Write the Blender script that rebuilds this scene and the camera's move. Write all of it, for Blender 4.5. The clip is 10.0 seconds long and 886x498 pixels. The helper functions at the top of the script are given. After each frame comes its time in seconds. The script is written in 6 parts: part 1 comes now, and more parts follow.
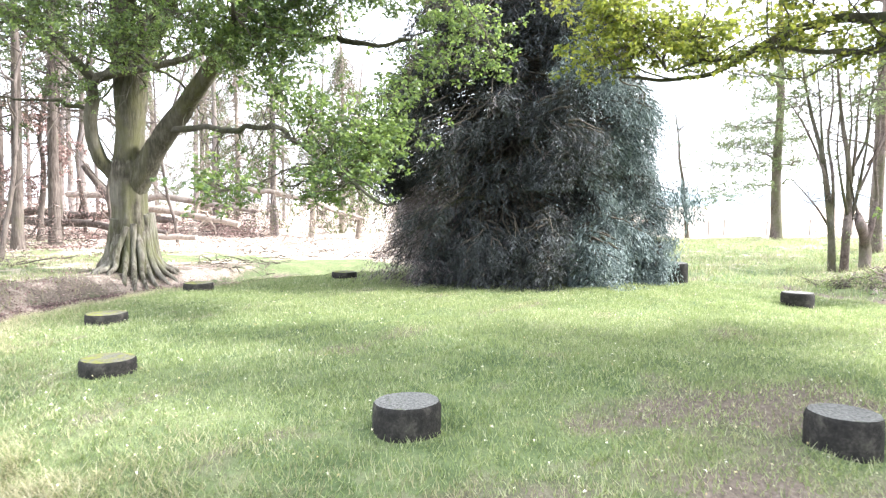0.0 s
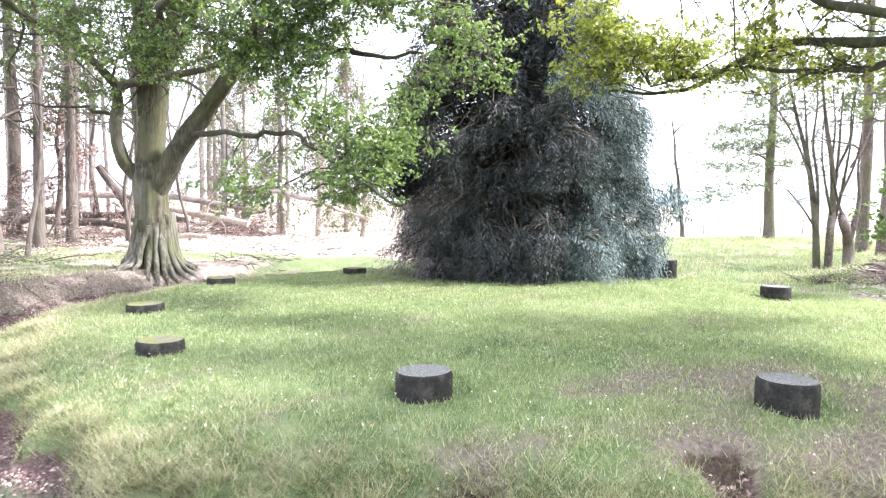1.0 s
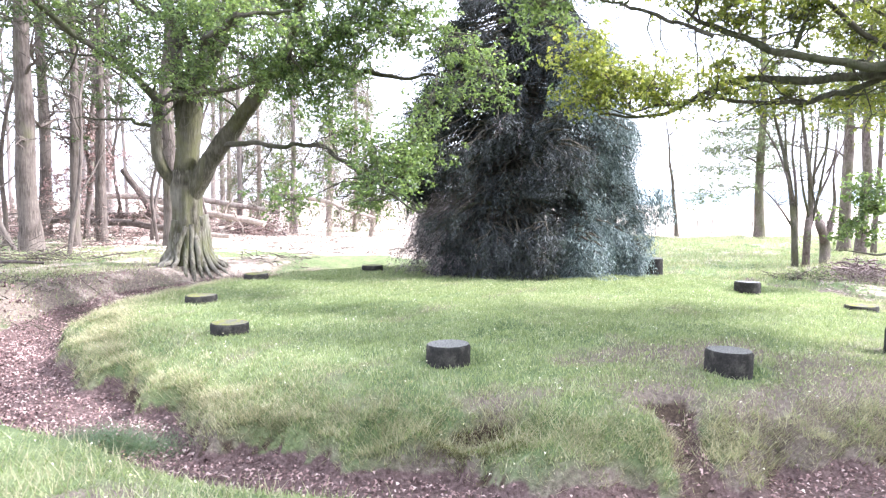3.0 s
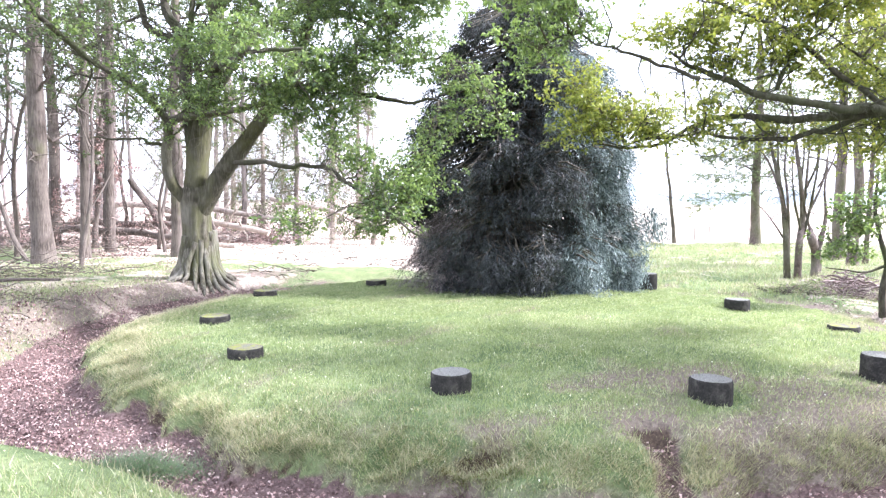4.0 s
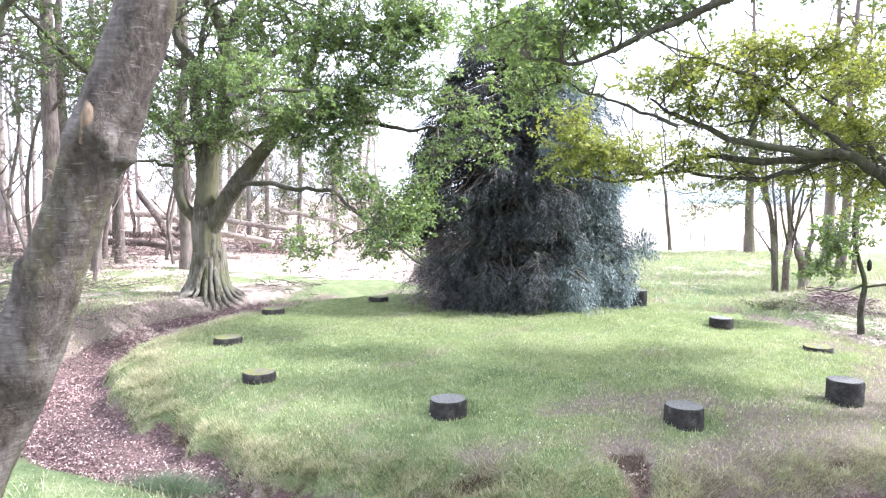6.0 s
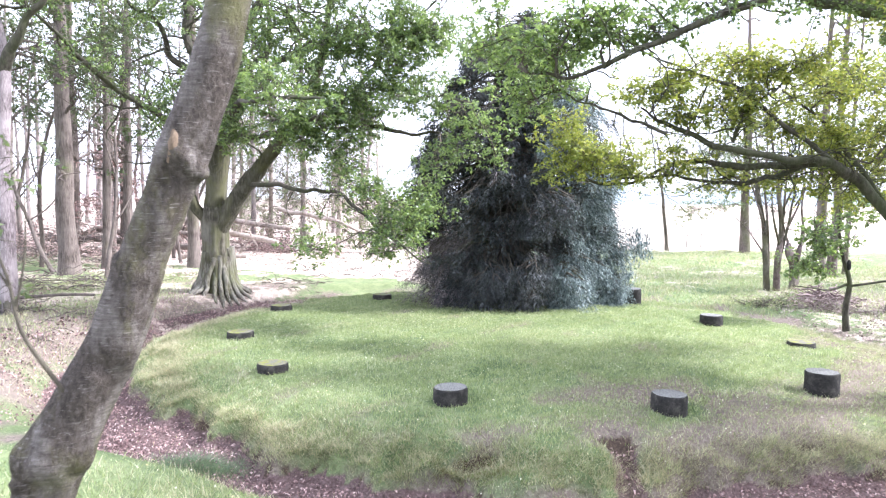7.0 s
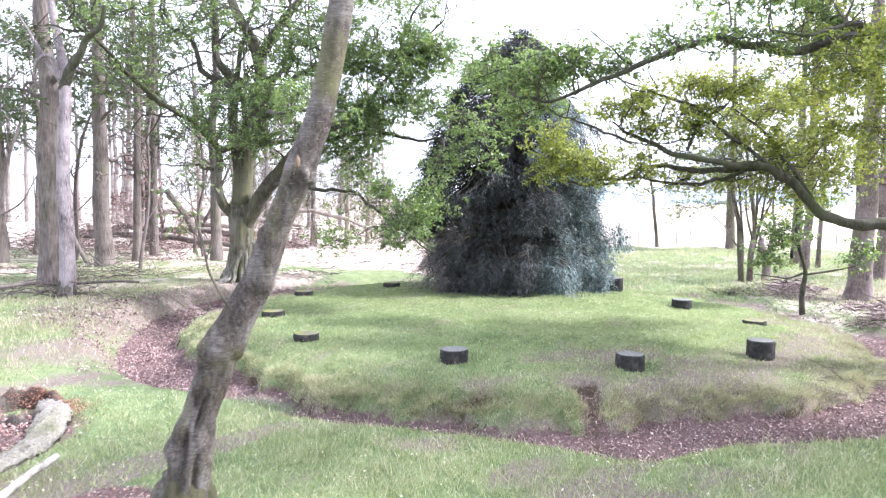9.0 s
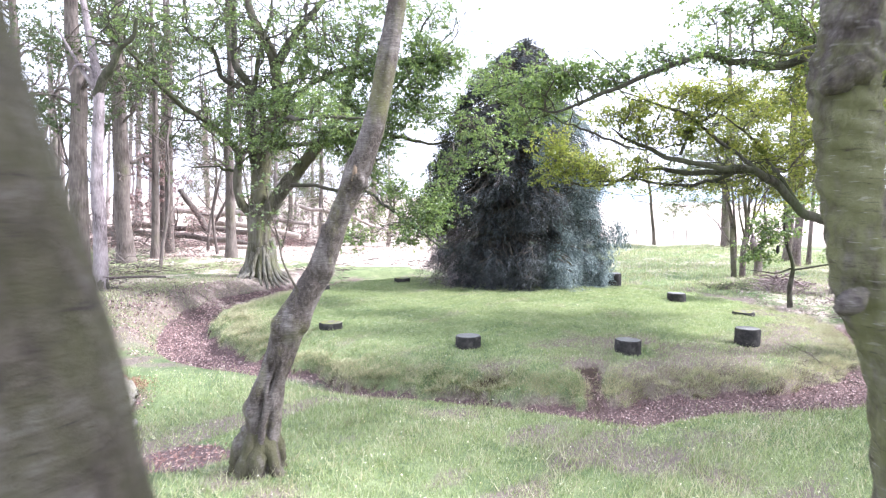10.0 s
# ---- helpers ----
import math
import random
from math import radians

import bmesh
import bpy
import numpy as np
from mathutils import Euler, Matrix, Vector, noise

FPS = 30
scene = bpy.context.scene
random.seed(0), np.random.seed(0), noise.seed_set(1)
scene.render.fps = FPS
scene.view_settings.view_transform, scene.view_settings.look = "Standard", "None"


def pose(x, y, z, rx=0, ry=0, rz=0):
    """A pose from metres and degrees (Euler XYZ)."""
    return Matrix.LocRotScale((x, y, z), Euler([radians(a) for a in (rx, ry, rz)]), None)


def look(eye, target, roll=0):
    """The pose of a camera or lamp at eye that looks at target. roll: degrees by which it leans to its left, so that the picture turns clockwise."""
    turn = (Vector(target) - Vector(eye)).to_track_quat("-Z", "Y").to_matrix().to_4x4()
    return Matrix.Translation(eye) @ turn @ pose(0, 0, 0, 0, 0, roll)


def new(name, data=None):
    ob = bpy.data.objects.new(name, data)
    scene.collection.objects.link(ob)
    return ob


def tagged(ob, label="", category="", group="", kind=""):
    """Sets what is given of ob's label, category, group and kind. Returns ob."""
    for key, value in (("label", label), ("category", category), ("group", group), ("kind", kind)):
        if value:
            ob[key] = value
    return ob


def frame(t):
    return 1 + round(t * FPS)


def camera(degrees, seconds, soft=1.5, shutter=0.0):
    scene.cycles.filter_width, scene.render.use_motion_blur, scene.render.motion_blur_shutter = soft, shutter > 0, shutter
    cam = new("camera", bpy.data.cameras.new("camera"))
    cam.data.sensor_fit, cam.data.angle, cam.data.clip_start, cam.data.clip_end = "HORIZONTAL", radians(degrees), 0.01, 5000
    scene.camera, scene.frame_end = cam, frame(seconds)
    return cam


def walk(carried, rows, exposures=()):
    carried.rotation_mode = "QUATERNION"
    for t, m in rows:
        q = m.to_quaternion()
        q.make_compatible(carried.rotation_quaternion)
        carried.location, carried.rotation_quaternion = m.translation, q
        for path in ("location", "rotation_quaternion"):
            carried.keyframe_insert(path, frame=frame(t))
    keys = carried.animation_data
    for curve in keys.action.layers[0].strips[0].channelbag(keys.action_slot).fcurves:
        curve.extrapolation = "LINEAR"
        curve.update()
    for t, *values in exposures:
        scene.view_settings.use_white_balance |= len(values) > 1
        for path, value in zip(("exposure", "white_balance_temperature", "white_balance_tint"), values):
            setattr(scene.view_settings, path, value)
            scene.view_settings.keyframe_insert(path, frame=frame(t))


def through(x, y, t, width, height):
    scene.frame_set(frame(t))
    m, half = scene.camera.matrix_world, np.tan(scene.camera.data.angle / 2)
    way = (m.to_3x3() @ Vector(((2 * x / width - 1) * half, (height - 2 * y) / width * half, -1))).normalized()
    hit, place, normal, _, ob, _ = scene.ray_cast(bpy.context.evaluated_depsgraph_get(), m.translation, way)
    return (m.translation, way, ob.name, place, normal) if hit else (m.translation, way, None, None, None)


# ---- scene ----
EXPOSURES = [(0, 1.58, 6200, 11), (1, 1.59, 6050, 14), (2, 1.60, 5920, 16), (4.5, 1.55, 5820, 17), (10, 1.36, 5740, 18)]
cam = camera(65.34, 10.0, 1.25, 0.5)
# seconds, x, y, z, yaw, pitch, roll; the ring of posts is centred on the origin
PATH = [
    (0, -1.1549, -9.6497, 1.6083, -0.008, -3.922, 0.087),
    (0.5, -1.1739, -10.1153, 1.6311, -0.017, -3.939, 0.095),
    (1, -1.2484, -10.5708, 1.6310, -0.026, -3.971, 0.086),
    (1.5, -1.3218, -11.0450, 1.6120, -0.049, -4.000, 0.078),
    (2, -1.3619, -11.4992, 1.6054, 0.021, -4.026, 0.090),
    (2.5, -1.4131, -11.8592, 1.6389, 0.007, -4.060, 0.119),
    (4, -1.4942, -12.7204, 2.2038, 0.003, -4.162, 0.194),
    (4.5, -1.4794, -12.9140, 2.4441, 0.013, -4.191, 0.155),
    (5, -1.4664, -13.1313, 2.5914, 0.064, -4.211, 0.196),
    (5.5, -1.4519, -13.2630, 2.6875, 0.063, -4.254, 0.175),
    (7, -1.5043, -14.1144, 2.7840, 0.041, -4.277, 0.361),
    (7.5, -1.5185, -14.5449, 2.7767, 0.032, -4.299, 0.398),
    (8, -1.5257, -15.0607, 2.7730, 0.070, -4.308, 0.396),
    (8.5, -1.5423, -15.6401, 2.7666, 0.087, -4.341, 0.412),
    (9, -1.5840, -16.3244, 2.7714, 0.055, -4.344, 0.403),
    (9.5, -1.7116, -16.9215, 2.7834, 0.084, -4.434, 0.373),
    (10, -1.8910, -17.4792, 2.8032, -0.097, -4.445, 0.378),
]


def eye_pose(x, y, z, yaw, pitch, roll):
    way = Matrix.Rotation(radians(yaw), 4, "Z") @ Matrix.Rotation(radians(90 + pitch), 4, "X") @ Matrix.Rotation(radians(roll), 4, "Z")
    return Matrix.Translation((x, y, z)) @ way


walk(cam, [(row[0], eye_pose(*row[1:])) for row in PATH], EXPOSURES)
# ---- end of walk ----

# ---- light ----
world = bpy.data.worlds.new("hazy_sky")
scene.world = world
world.use_nodes = True
wn, wl = world.node_tree.nodes, world.node_tree.links
wn.clear()
SUN_TO = Vector((0.80, 0.08, 0.68)).normalized()
sky = wn.new("ShaderNodeTexSky")
sky.sky_type, sky.sun_disc = "NISHITA", False
sky.sun_elevation = math.asin(SUN_TO.z)
sky.sun_rotation = math.atan2(SUN_TO.x, SUN_TO.y)
sky.dust_density, sky.air_density, sky.altitude = 6.0, 1.0, 100
haze = wn.new("ShaderNodeMix")
haze.data_type = "RGBA"
haze.inputs[0].default_value = 0.74
haze.inputs[7].default_value = (9.6, 9.9, 10.4, 1)
sky_out, sky_bg = wn.new("ShaderNodeOutputWorld"), wn.new("ShaderNodeBackground")
sky_bg.inputs[1].default_value = 0.15
wl.new(sky.outputs[0], haze.inputs[6])
wl.new(haze.outputs[2], sky_bg.inputs[0])
wl.new(sky_bg.outputs[0], sky_out.inputs[0])
sun = new("sun", bpy.data.lights.new("sun", "SUN"))
sun.data.energy, sun.data.angle, sun.data.color = 5.0, radians(7.0), (1.0, 0.96, 0.90)
sun.matrix_world = look(SUN_TO * 60, (0, 0, 0))

# ---- materials ----


def shader(name, rough=0.85):
    m = bpy.data.materials.new(name)
    m.use_nodes = True
    n, l = m.node_tree.nodes, m.node_tree.links
    b = n["Principled BSDF"]
    b.inputs["Roughness"].default_value = rough
    b.inputs["Specular IOR Level"].default_value = 0.25
    return m, n, l, b


def noise_node(n, l, co, scale, detail=4, rough=0.6):
    t = n.new("ShaderNodeTexNoise")
    t.inputs["Scale"].default_value, t.inputs["Detail"].default_value, t.inputs["Roughness"].default_value = scale, detail, rough
    l.new(co, t.inputs["Vector"])
    return t.outputs[0]


def ramp_node(n, l, fac, stops):
    r = n.new("ShaderNodeValToRGB")
    e = r.color_ramp.elements
    while len(e) < len(stops):
        e.new(0.5)
    for k, (p, c) in enumerate(stops):
        e[k].position, e[k].color = p, (*c, 1)
    l.new(fac, r.inputs[0])
    return r.outputs[0]


def mix_node(n, l, fac, a, b, kind="MIX"):
    m = n.new("ShaderNodeMix")
    m.data_type, m.blend_type = "RGBA", kind
    for sock, v in ((m.inputs[0], fac), (m.inputs[6], a), (m.inputs[7], b)):
        if isinstance(v, (int, float)):
            sock.default_value = v
        elif isinstance(v, tuple):
            sock.default_value = (*v, 1)
        else:
            l.new(v, sock)
    return m.outputs[2]


def bump_node(n, l, height, strength, distance=0.02):
    b = n.new("ShaderNodeBump")
    b.inputs["Strength"].default_value, b.inputs["Distance"].default_value = strength, distance
    l.new(height, b.inputs["Height"])
    return b.outputs[0]


def coords(n, l, scale=(1, 1, 1)):
    t, m = n.new("ShaderNodeTexCoord"), n.new("ShaderNodeMapping")
    m.inputs["Scale"].default_value = scale
    l.new(t.outputs["Object"], m.inputs[0])
    return m.outputs[0]


def bark_material(name, dark, mid, light, moss=None, moss_at=0.6, stretch=(9, 9, 1.6), rough=0.9, relief=0.9):
    m, n, l, b = shader(name, rough)
    grain = noise_node(n, l, coords(n, l, stretch), 2.2, 6, 0.65)
    blotch = noise_node(n, l, coords(n, l), 1.7, 4)
    col = ramp_node(n, l, grain, [(0.30, dark), (0.50, mid), (0.72, light)])
    col = mix_node(n, l, ramp_node(n, l, blotch, [(0.4, (0, 0, 0)), (0.65, (0.6, 0.6, 0.6))]), col, light)
    if moss:
        spread = noise_node(n, l, coords(n, l, (1, 1, 0.6)), 1.1, 5, 0.7)
        col = mix_node(n, l, ramp_node(n, l, spread, [(moss_at - 0.1, (0, 0, 0)), (moss_at + 0.08, (0.85, 0.85, 0.85))]), col, moss)
    l.new(col, b.inputs["Base Color"])
    l.new(bump_node(n, l, grain, relief, 0.03), b.inputs["Normal"])
    return m


def leaf_material(name, stops, glow=0.45, rough=0.5, through=(0.30, 0.40, 0.08), gloss=0.4):
    m, n, l, b = shader(name, rough)
    b.inputs["Specular IOR Level"].default_value = gloss
    island = n.new("ShaderNodeNewGeometry").outputs["Random Per Island"]
    big = noise_node(n, l, coords(n, l), 0.9, 6, 0.72)
    mixv = n.new("ShaderNodeMath")
    mixv.operation = "MULTIPLY_ADD"
    l.new(big, mixv.inputs[0])
    mixv.inputs[1].default_value = 0.7
    half = n.new("ShaderNodeMath")
    half.operation = "MULTIPLY_ADD"
    l.new(island, half.inputs[0])
    half.inputs[1].default_value, half.inputs[2].default_value = 0.66, -0.18
    l.new(half.outputs[0], mixv.inputs[2])
    col = ramp_node(n, l, mixv.outputs[0], stops)
    l.new(col, b.inputs["Base Color"])
    tr, ad, out = n.new("ShaderNodeBsdfTranslucent"), n.new("ShaderNodeMixShader"), n["Material Output"]
    l.new(mix_node(n, l, 0.5, col, through), tr.inputs[0])
    ad.inputs[0].default_value = glow
    l.new(b.outputs[0], ad.inputs[1])
    l.new(tr.outputs[0], ad.inputs[2])
    l.new(ad.outputs[0], out.inputs[0])
    return m


def island_material(name, stops, rough=0.85):
    m, n, l, b = shader(name, rough)
    col = ramp_node(n, l, n.new("ShaderNodeNewGeometry").outputs["Random Per Island"], stops)
    fine = noise_node(n, l, coords(n, l), 30, 3)
    l.new(mix_node(n, l, 0.35, col, ramp_node(n, l, fine, [(0.3, (0.2, 0.2, 0.2)), (0.7, (0.9, 0.9, 0.9))]), "OVERLAY"), b.inputs["Base Color"])
    return m


OAK_BARK = bark_material("oak_bark", (0.018, 0.015, 0.011), (0.062, 0.056, 0.039), (0.15, 0.14, 0.110), (0.105, 0.105, 0.046), 0.57)
ROOT_BARK = bark_material("root_bark", (0.022, 0.018, 0.015), (0.095, 0.085, 0.066), (0.27, 0.255, 0.22), (0.10, 0.11, 0.05), 0.62, (7, 7, 0.9))
TRUNK_BARK = bark_material("trunk_bark", (0.018, 0.014, 0.011), (0.066, 0.058, 0.043), (0.20, 0.185, 0.15), (0.085, 0.09, 0.035), 0.56, (7, 7, 0.8))
LIMB_BARK = bark_material("limb_bark", (0.016, 0.013, 0.011), (0.050, 0.045, 0.034), (0.115, 0.106, 0.083), (0.052, 0.064, 0.024), 0.56, (8, 8, 3))
TWIG_BARK = bark_material("twig_bark", (0.03, 0.025, 0.02), (0.08, 0.07, 0.055), (0.16, 0.14, 0.11))
def birch_material(name, moss_at, moss=(0.15, 0.155, 0.055), patches=1.0, flecks=0.75):
    m, n, l, b = shader(name, 0.85)
    streak = noise_node(n, l, coords(n, l, (5, 5, 34)), 2.0, 6, 0.75)
    fleck = noise_node(n, l, coords(n, l, (9, 9, 60)), 2.2, 3, 0.6)
    grain = noise_node(n, l, coords(n, l, (16, 16, 9)), 2.4, 7, 0.75)
    patch_a, patch_b = noise_node(n, l, coords(n, l, (1.7, 1.7, 0.9)), 3.4 * patches, 6, 0.7), noise_node(n, l, coords(n, l, (1, 1, 0.6)), 2.4 * patches, 6, 0.74)
    col = ramp_node(n, l, grain, [(0.30, (0.020, 0.015, 0.013)), (0.5, (0.072, 0.058, 0.050)), (0.72, (0.155, 0.132, 0.117))])
    pale = ramp_node(n, l, streak, [(0.3, (0.10, 0.083, 0.077)), (0.52, (0.215, 0.19, 0.177)), (0.75, (0.40, 0.37, 0.35))])
    col = mix_node(n, l, ramp_node(n, l, patch_a, [(0.46, (0, 0, 0)), (0.62, (0.75, 0.75, 0.75))]), col, pale)
    col = mix_node(n, l, ramp_node(n, l, patch_b, [(moss_at - 0.08, (0, 0, 0)), (moss_at + 0.08, (0.8, 0.8, 0.8))]), col, moss)
    col = mix_node(n, l, ramp_node(n, l, streak, [(0.33, (0.85, 0.85, 0.85)), (0.42, (0, 0, 0))]), col, (0.045, 0.036, 0.032))
    col = mix_node(n, l, ramp_node(n, l, fleck, [(0.62, (0, 0, 0)), (0.68, (flecks, flecks, flecks))]), col, (0.50, 0.47, 0.45))
    l.new(col, b.inputs["Base Color"])
    l.new(bump_node(n, l, grain, 1.0, 0.03), b.inputs["Normal"])
    return m


BIRCH_BARK = birch_material("birch_bark", 0.56, (0.14, 0.135, 0.060), 1.0, 0.28)
# darker, mossier birch bark; the near trunk's shade is put into its colour
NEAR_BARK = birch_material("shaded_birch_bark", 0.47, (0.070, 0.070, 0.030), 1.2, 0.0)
MOSSY_BIRCH = birch_material("mossy_birch_bark", 0.50, (0.17, 0.175, 0.075), 1.7, 0.3)
PINE_BARK = bark_material("pine_bark", (0.028, 0.022, 0.020), (0.095, 0.077, 0.068), (0.21, 0.177, 0.158), (0.11, 0.11, 0.06), 0.66, (10, 10, 1.4))
SILVER_WOOD = bark_material("silver_wood", (0.030, 0.023, 0.024), (0.150, 0.122, 0.126), (0.40, 0.35, 0.355), None, 0.6, (26, 26, 3.2), 0.8, 1.0)
DEAD_BARK = bark_material("dead_bark", (0.05, 0.036, 0.034), (0.17, 0.125, 0.118), (0.36, 0.29, 0.275), None, 0.6, (5, 5, 5))
PALE_WOOD = bark_material("pale_wood", (0.13, 0.10, 0.085), (0.31, 0.26, 0.22), (0.48, 0.42, 0.37), None, 0.6, (4, 4, 4), 0.85)
# far trunks: the haze between is put into this paler bark colour
FAR_BARK = bark_material("hazed_pine_bark", (0.07, 0.056, 0.052), (0.185, 0.155, 0.145), (0.31, 0.275, 0.26), (0.15, 0.15, 0.10), 0.64, (10, 10, 1.4))
FIELD_BARK = bark_material("field_bark", (0.035, 0.026, 0.024), (0.115, 0.088, 0.080), (0.25, 0.205, 0.19), (0.11, 0.11, 0.06), 0.55, (8, 8, 4))
OAK_LEAF = leaf_material("oak_leaf", [(0.16, (0.014, 0.030, 0.018)), (0.40, (0.044, 0.082, 0.038)), (0.64, (0.12, 0.185, 0.055)), (0.90, (0.31, 0.39, 0.12))], 0.45, 0.36, (0.38, 0.52, 0.11), 0.7)
WOOD_LEAF = leaf_material("wood_leaf", [(0.18, (0.014, 0.026, 0.016)), (0.5, (0.034, 0.058, 0.028)), (0.9, (0.09, 0.12, 0.05))], 0.25)
GOLD_LEAF = leaf_material("gold_leaf", [(0.14, (0.022, 0.044, 0.014)), (0.38, (0.090, 0.138, 0.030)), (0.64, (0.25, 0.29, 0.055)), (0.92, (0.50, 0.46, 0.09))], 0.50, 0.40, (0.48, 0.52, 0.08), 0.5)
PALE_LEAF = leaf_material("pale_leaf", [(0.15, (0.05, 0.07, 0.04)), (0.5, (0.10, 0.135, 0.07)), (0.9, (0.20, 0.23, 0.12))], 0.38)
FIELD_LEAF = leaf_material("field_leaf", [(0.15, (0.060, 0.080, 0.056)), (0.5, (0.125, 0.158, 0.10)), (0.9, (0.25, 0.285, 0.16))], 0.42)
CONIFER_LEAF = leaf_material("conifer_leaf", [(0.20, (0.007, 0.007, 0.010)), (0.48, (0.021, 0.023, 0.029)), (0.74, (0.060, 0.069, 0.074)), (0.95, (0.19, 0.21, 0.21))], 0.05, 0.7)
# paler conifer leaf: sunlight on the right flank, put into the colour
SUNLIT_CONIFER = leaf_material("sunlit_conifer_leaf", [(0.15, (0.028, 0.038, 0.041)), (0.42, (0.105, 0.138, 0.142)), (0.68, (0.26, 0.32, 0.315)), (0.92, (0.50, 0.57, 0.56))], 0.10, 0.7, (0.25, 0.36, 0.28))
DEAD_SPRAY = island_material("dead_spray", [(0.0, (0.09, 0.07, 0.06)), (0.5, (0.20, 0.165, 0.14)), (1.0, (0.38, 0.33, 0.28))])
DEAD_NEEDLE = island_material("dead_needle", [(0.0, (0.060, 0.047, 0.050)), (0.5, (0.155, 0.128, 0.132)), (1.0, (0.38, 0.335, 0.33))])
RUST_NEEDLE = island_material("rust_needle", [(0.0, (0.15, 0.085, 0.078)), (0.5, (0.31, 0.20, 0.185)), (1.0, (0.50, 0.39, 0.36))])
LITTER_LEAF = island_material("litter_leaf", [(0.0, (0.050, 0.030, 0.029)), (0.4, (0.165, 0.102, 0.097)), (0.8, (0.33, 0.225, 0.21)), (1.0, (0.54, 0.43, 0.40))])
GRASS_BLADE = leaf_material("grass_blade", [(0.10, (0.060, 0.094, 0.042)), (0.38, (0.195, 0.258, 0.108)), (0.66, (0.355, 0.400, 0.196)), (0.95, (0.70, 0.67, 0.53))], 0.5, 0.5, (0.37, 0.445, 0.155))
STRAW_BLADE = leaf_material("straw_blade", [(0.10, (0.13, 0.135, 0.07)), (0.45, (0.32, 0.31, 0.18)), (0.75, (0.52, 0.475, 0.32)), (0.95, (0.68, 0.63, 0.49))], 0.45, 0.5, (0.42, 0.42, 0.22))


def ground_material():
    m, n, l, b = shader("turf_and_litter", 0.95)
    b.inputs["Specular IOR Level"].default_value = 0.1
    co = coords(n, l)
    wide, mid, fine = noise_node(n, l, co, 0.35, 4), noise_node(n, l, co, 2.4, 5, 0.7), noise_node(n, l, co, 28, 4, 0.7)

    def zone(name, low=0.82, high=1.06):
        a = n.new("ShaderNodeAttribute")
        a.attribute_name = name
        add = n.new("ShaderNodeMath")
        add.operation = "MULTIPLY_ADD"
        l.new(mid, add.inputs[0])
        add.inputs[1].default_value = 0.9
        l.new(a.outputs["Fac"], add.inputs[2])
        return ramp_node(n, l, add.outputs[0], [(low, (0, 0, 0)), (high, (1, 1, 1))])

    turf = ramp_node(n, l, mid, [(0.3, (0.070, 0.100, 0.046)), (0.5, (0.125, 0.165, 0.076)), (0.72, (0.22, 0.245, 0.13))])
    turf = mix_node(n, l, ramp_node(n, l, wide, [(0.4, (0, 0, 0)), (0.7, (0.6, 0.6, 0.6))]), turf, (0.21, 0.225, 0.12))
    turf = mix_node(n, l, 0.5, turf, ramp_node(n, l, fine, [(0.3, (0.2, 0.2, 0.2)), (0.7, (0.85, 0.85, 0.85))]), "OVERLAY")
    dry = ramp_node(n, l, fine, [(0.3, (0.090, 0.072, 0.060)), (0.55, (0.185, 0.153, 0.128)), (0.75, (0.31, 0.268, 0.225))])
    duff = ramp_node(n, l, fine, [(0.28, (0.045, 0.030, 0.029)), (0.5, (0.120, 0.083, 0.079)), (0.72, (0.23, 0.17, 0.16))])
    pale = ramp_node(n, l, fine, [(0.28, (0.26, 0.20, 0.165)), (0.5, (0.47, 0.395, 0.335)), (0.72, (0.68, 0.61, 0.53))])
    col = mix_node(n, l, zone("dry", 0.68, 1.32), turf, dry)
    col = mix_node(n, l, zone("litter"), col, duff)
    col = mix_node(n, l, zone("pale"), col, pale)
    col = mix_node(n, l, zone("soil_shade"), col, ramp_node(n, l, fine, [(0.3, (0.030, 0.022, 0.018)), (0.55, (0.075, 0.055, 0.042)), (0.75, (0.15, 0.115, 0.085))]))
    l.new(col, b.inputs["Base Color"])
    l.new(bump_node(n, l, fine, 0.8, 0.03), b.inputs["Normal"])
    return m


def post_material():
    m, n, l, b = shader("weathered_concrete", 0.9)
    co = coords(n, l)
    mid, fine = noise_node(n, l, co, 7, 5, 0.7), noise_node(n, l, co, 55, 4, 0.7)
    col = ramp_node(n, l, mid, [(0.3, (0.010, 0.009, 0.009)), (0.5, (0.026, 0.024, 0.022)), (0.78, (0.095, 0.088, 0.075))])
    col = mix_node(n, l, 0.4, col, ramp_node(n, l, fine, [(0.3, (0.15, 0.15, 0.15)), (0.7, (0.85, 0.85, 0.85))]), "OVERLAY")
    l.new(col, b.inputs["Base Color"])
    l.new(bump_node(n, l, fine, 0.6, 0.012), b.inputs["Normal"])
    return m


def top_material(name, base, light, moss, moss_at):
    m, n, l, b = shader(name, 0.95)
    co = coords(n, l)
    mid, fine = noise_node(n, l, co, 6, 5, 0.7), noise_node(n, l, co, 50, 4, 0.7)
    col = mix_node(n, l, ramp_node(n, l, fine, [(0.35, (0, 0, 0)), (0.7, (1, 1, 1))]), base, light)
    col = mix_node(n, l, ramp_node(n, l, mid, [(moss_at - 0.08, (0, 0, 0)), (moss_at + 0.06, (1, 1, 1))]), col, moss)
    l.new(col, b.inputs["Base Color"])
    l.new(bump_node(n, l, fine, 0.7, 0.012), b.inputs["Normal"])
    return m


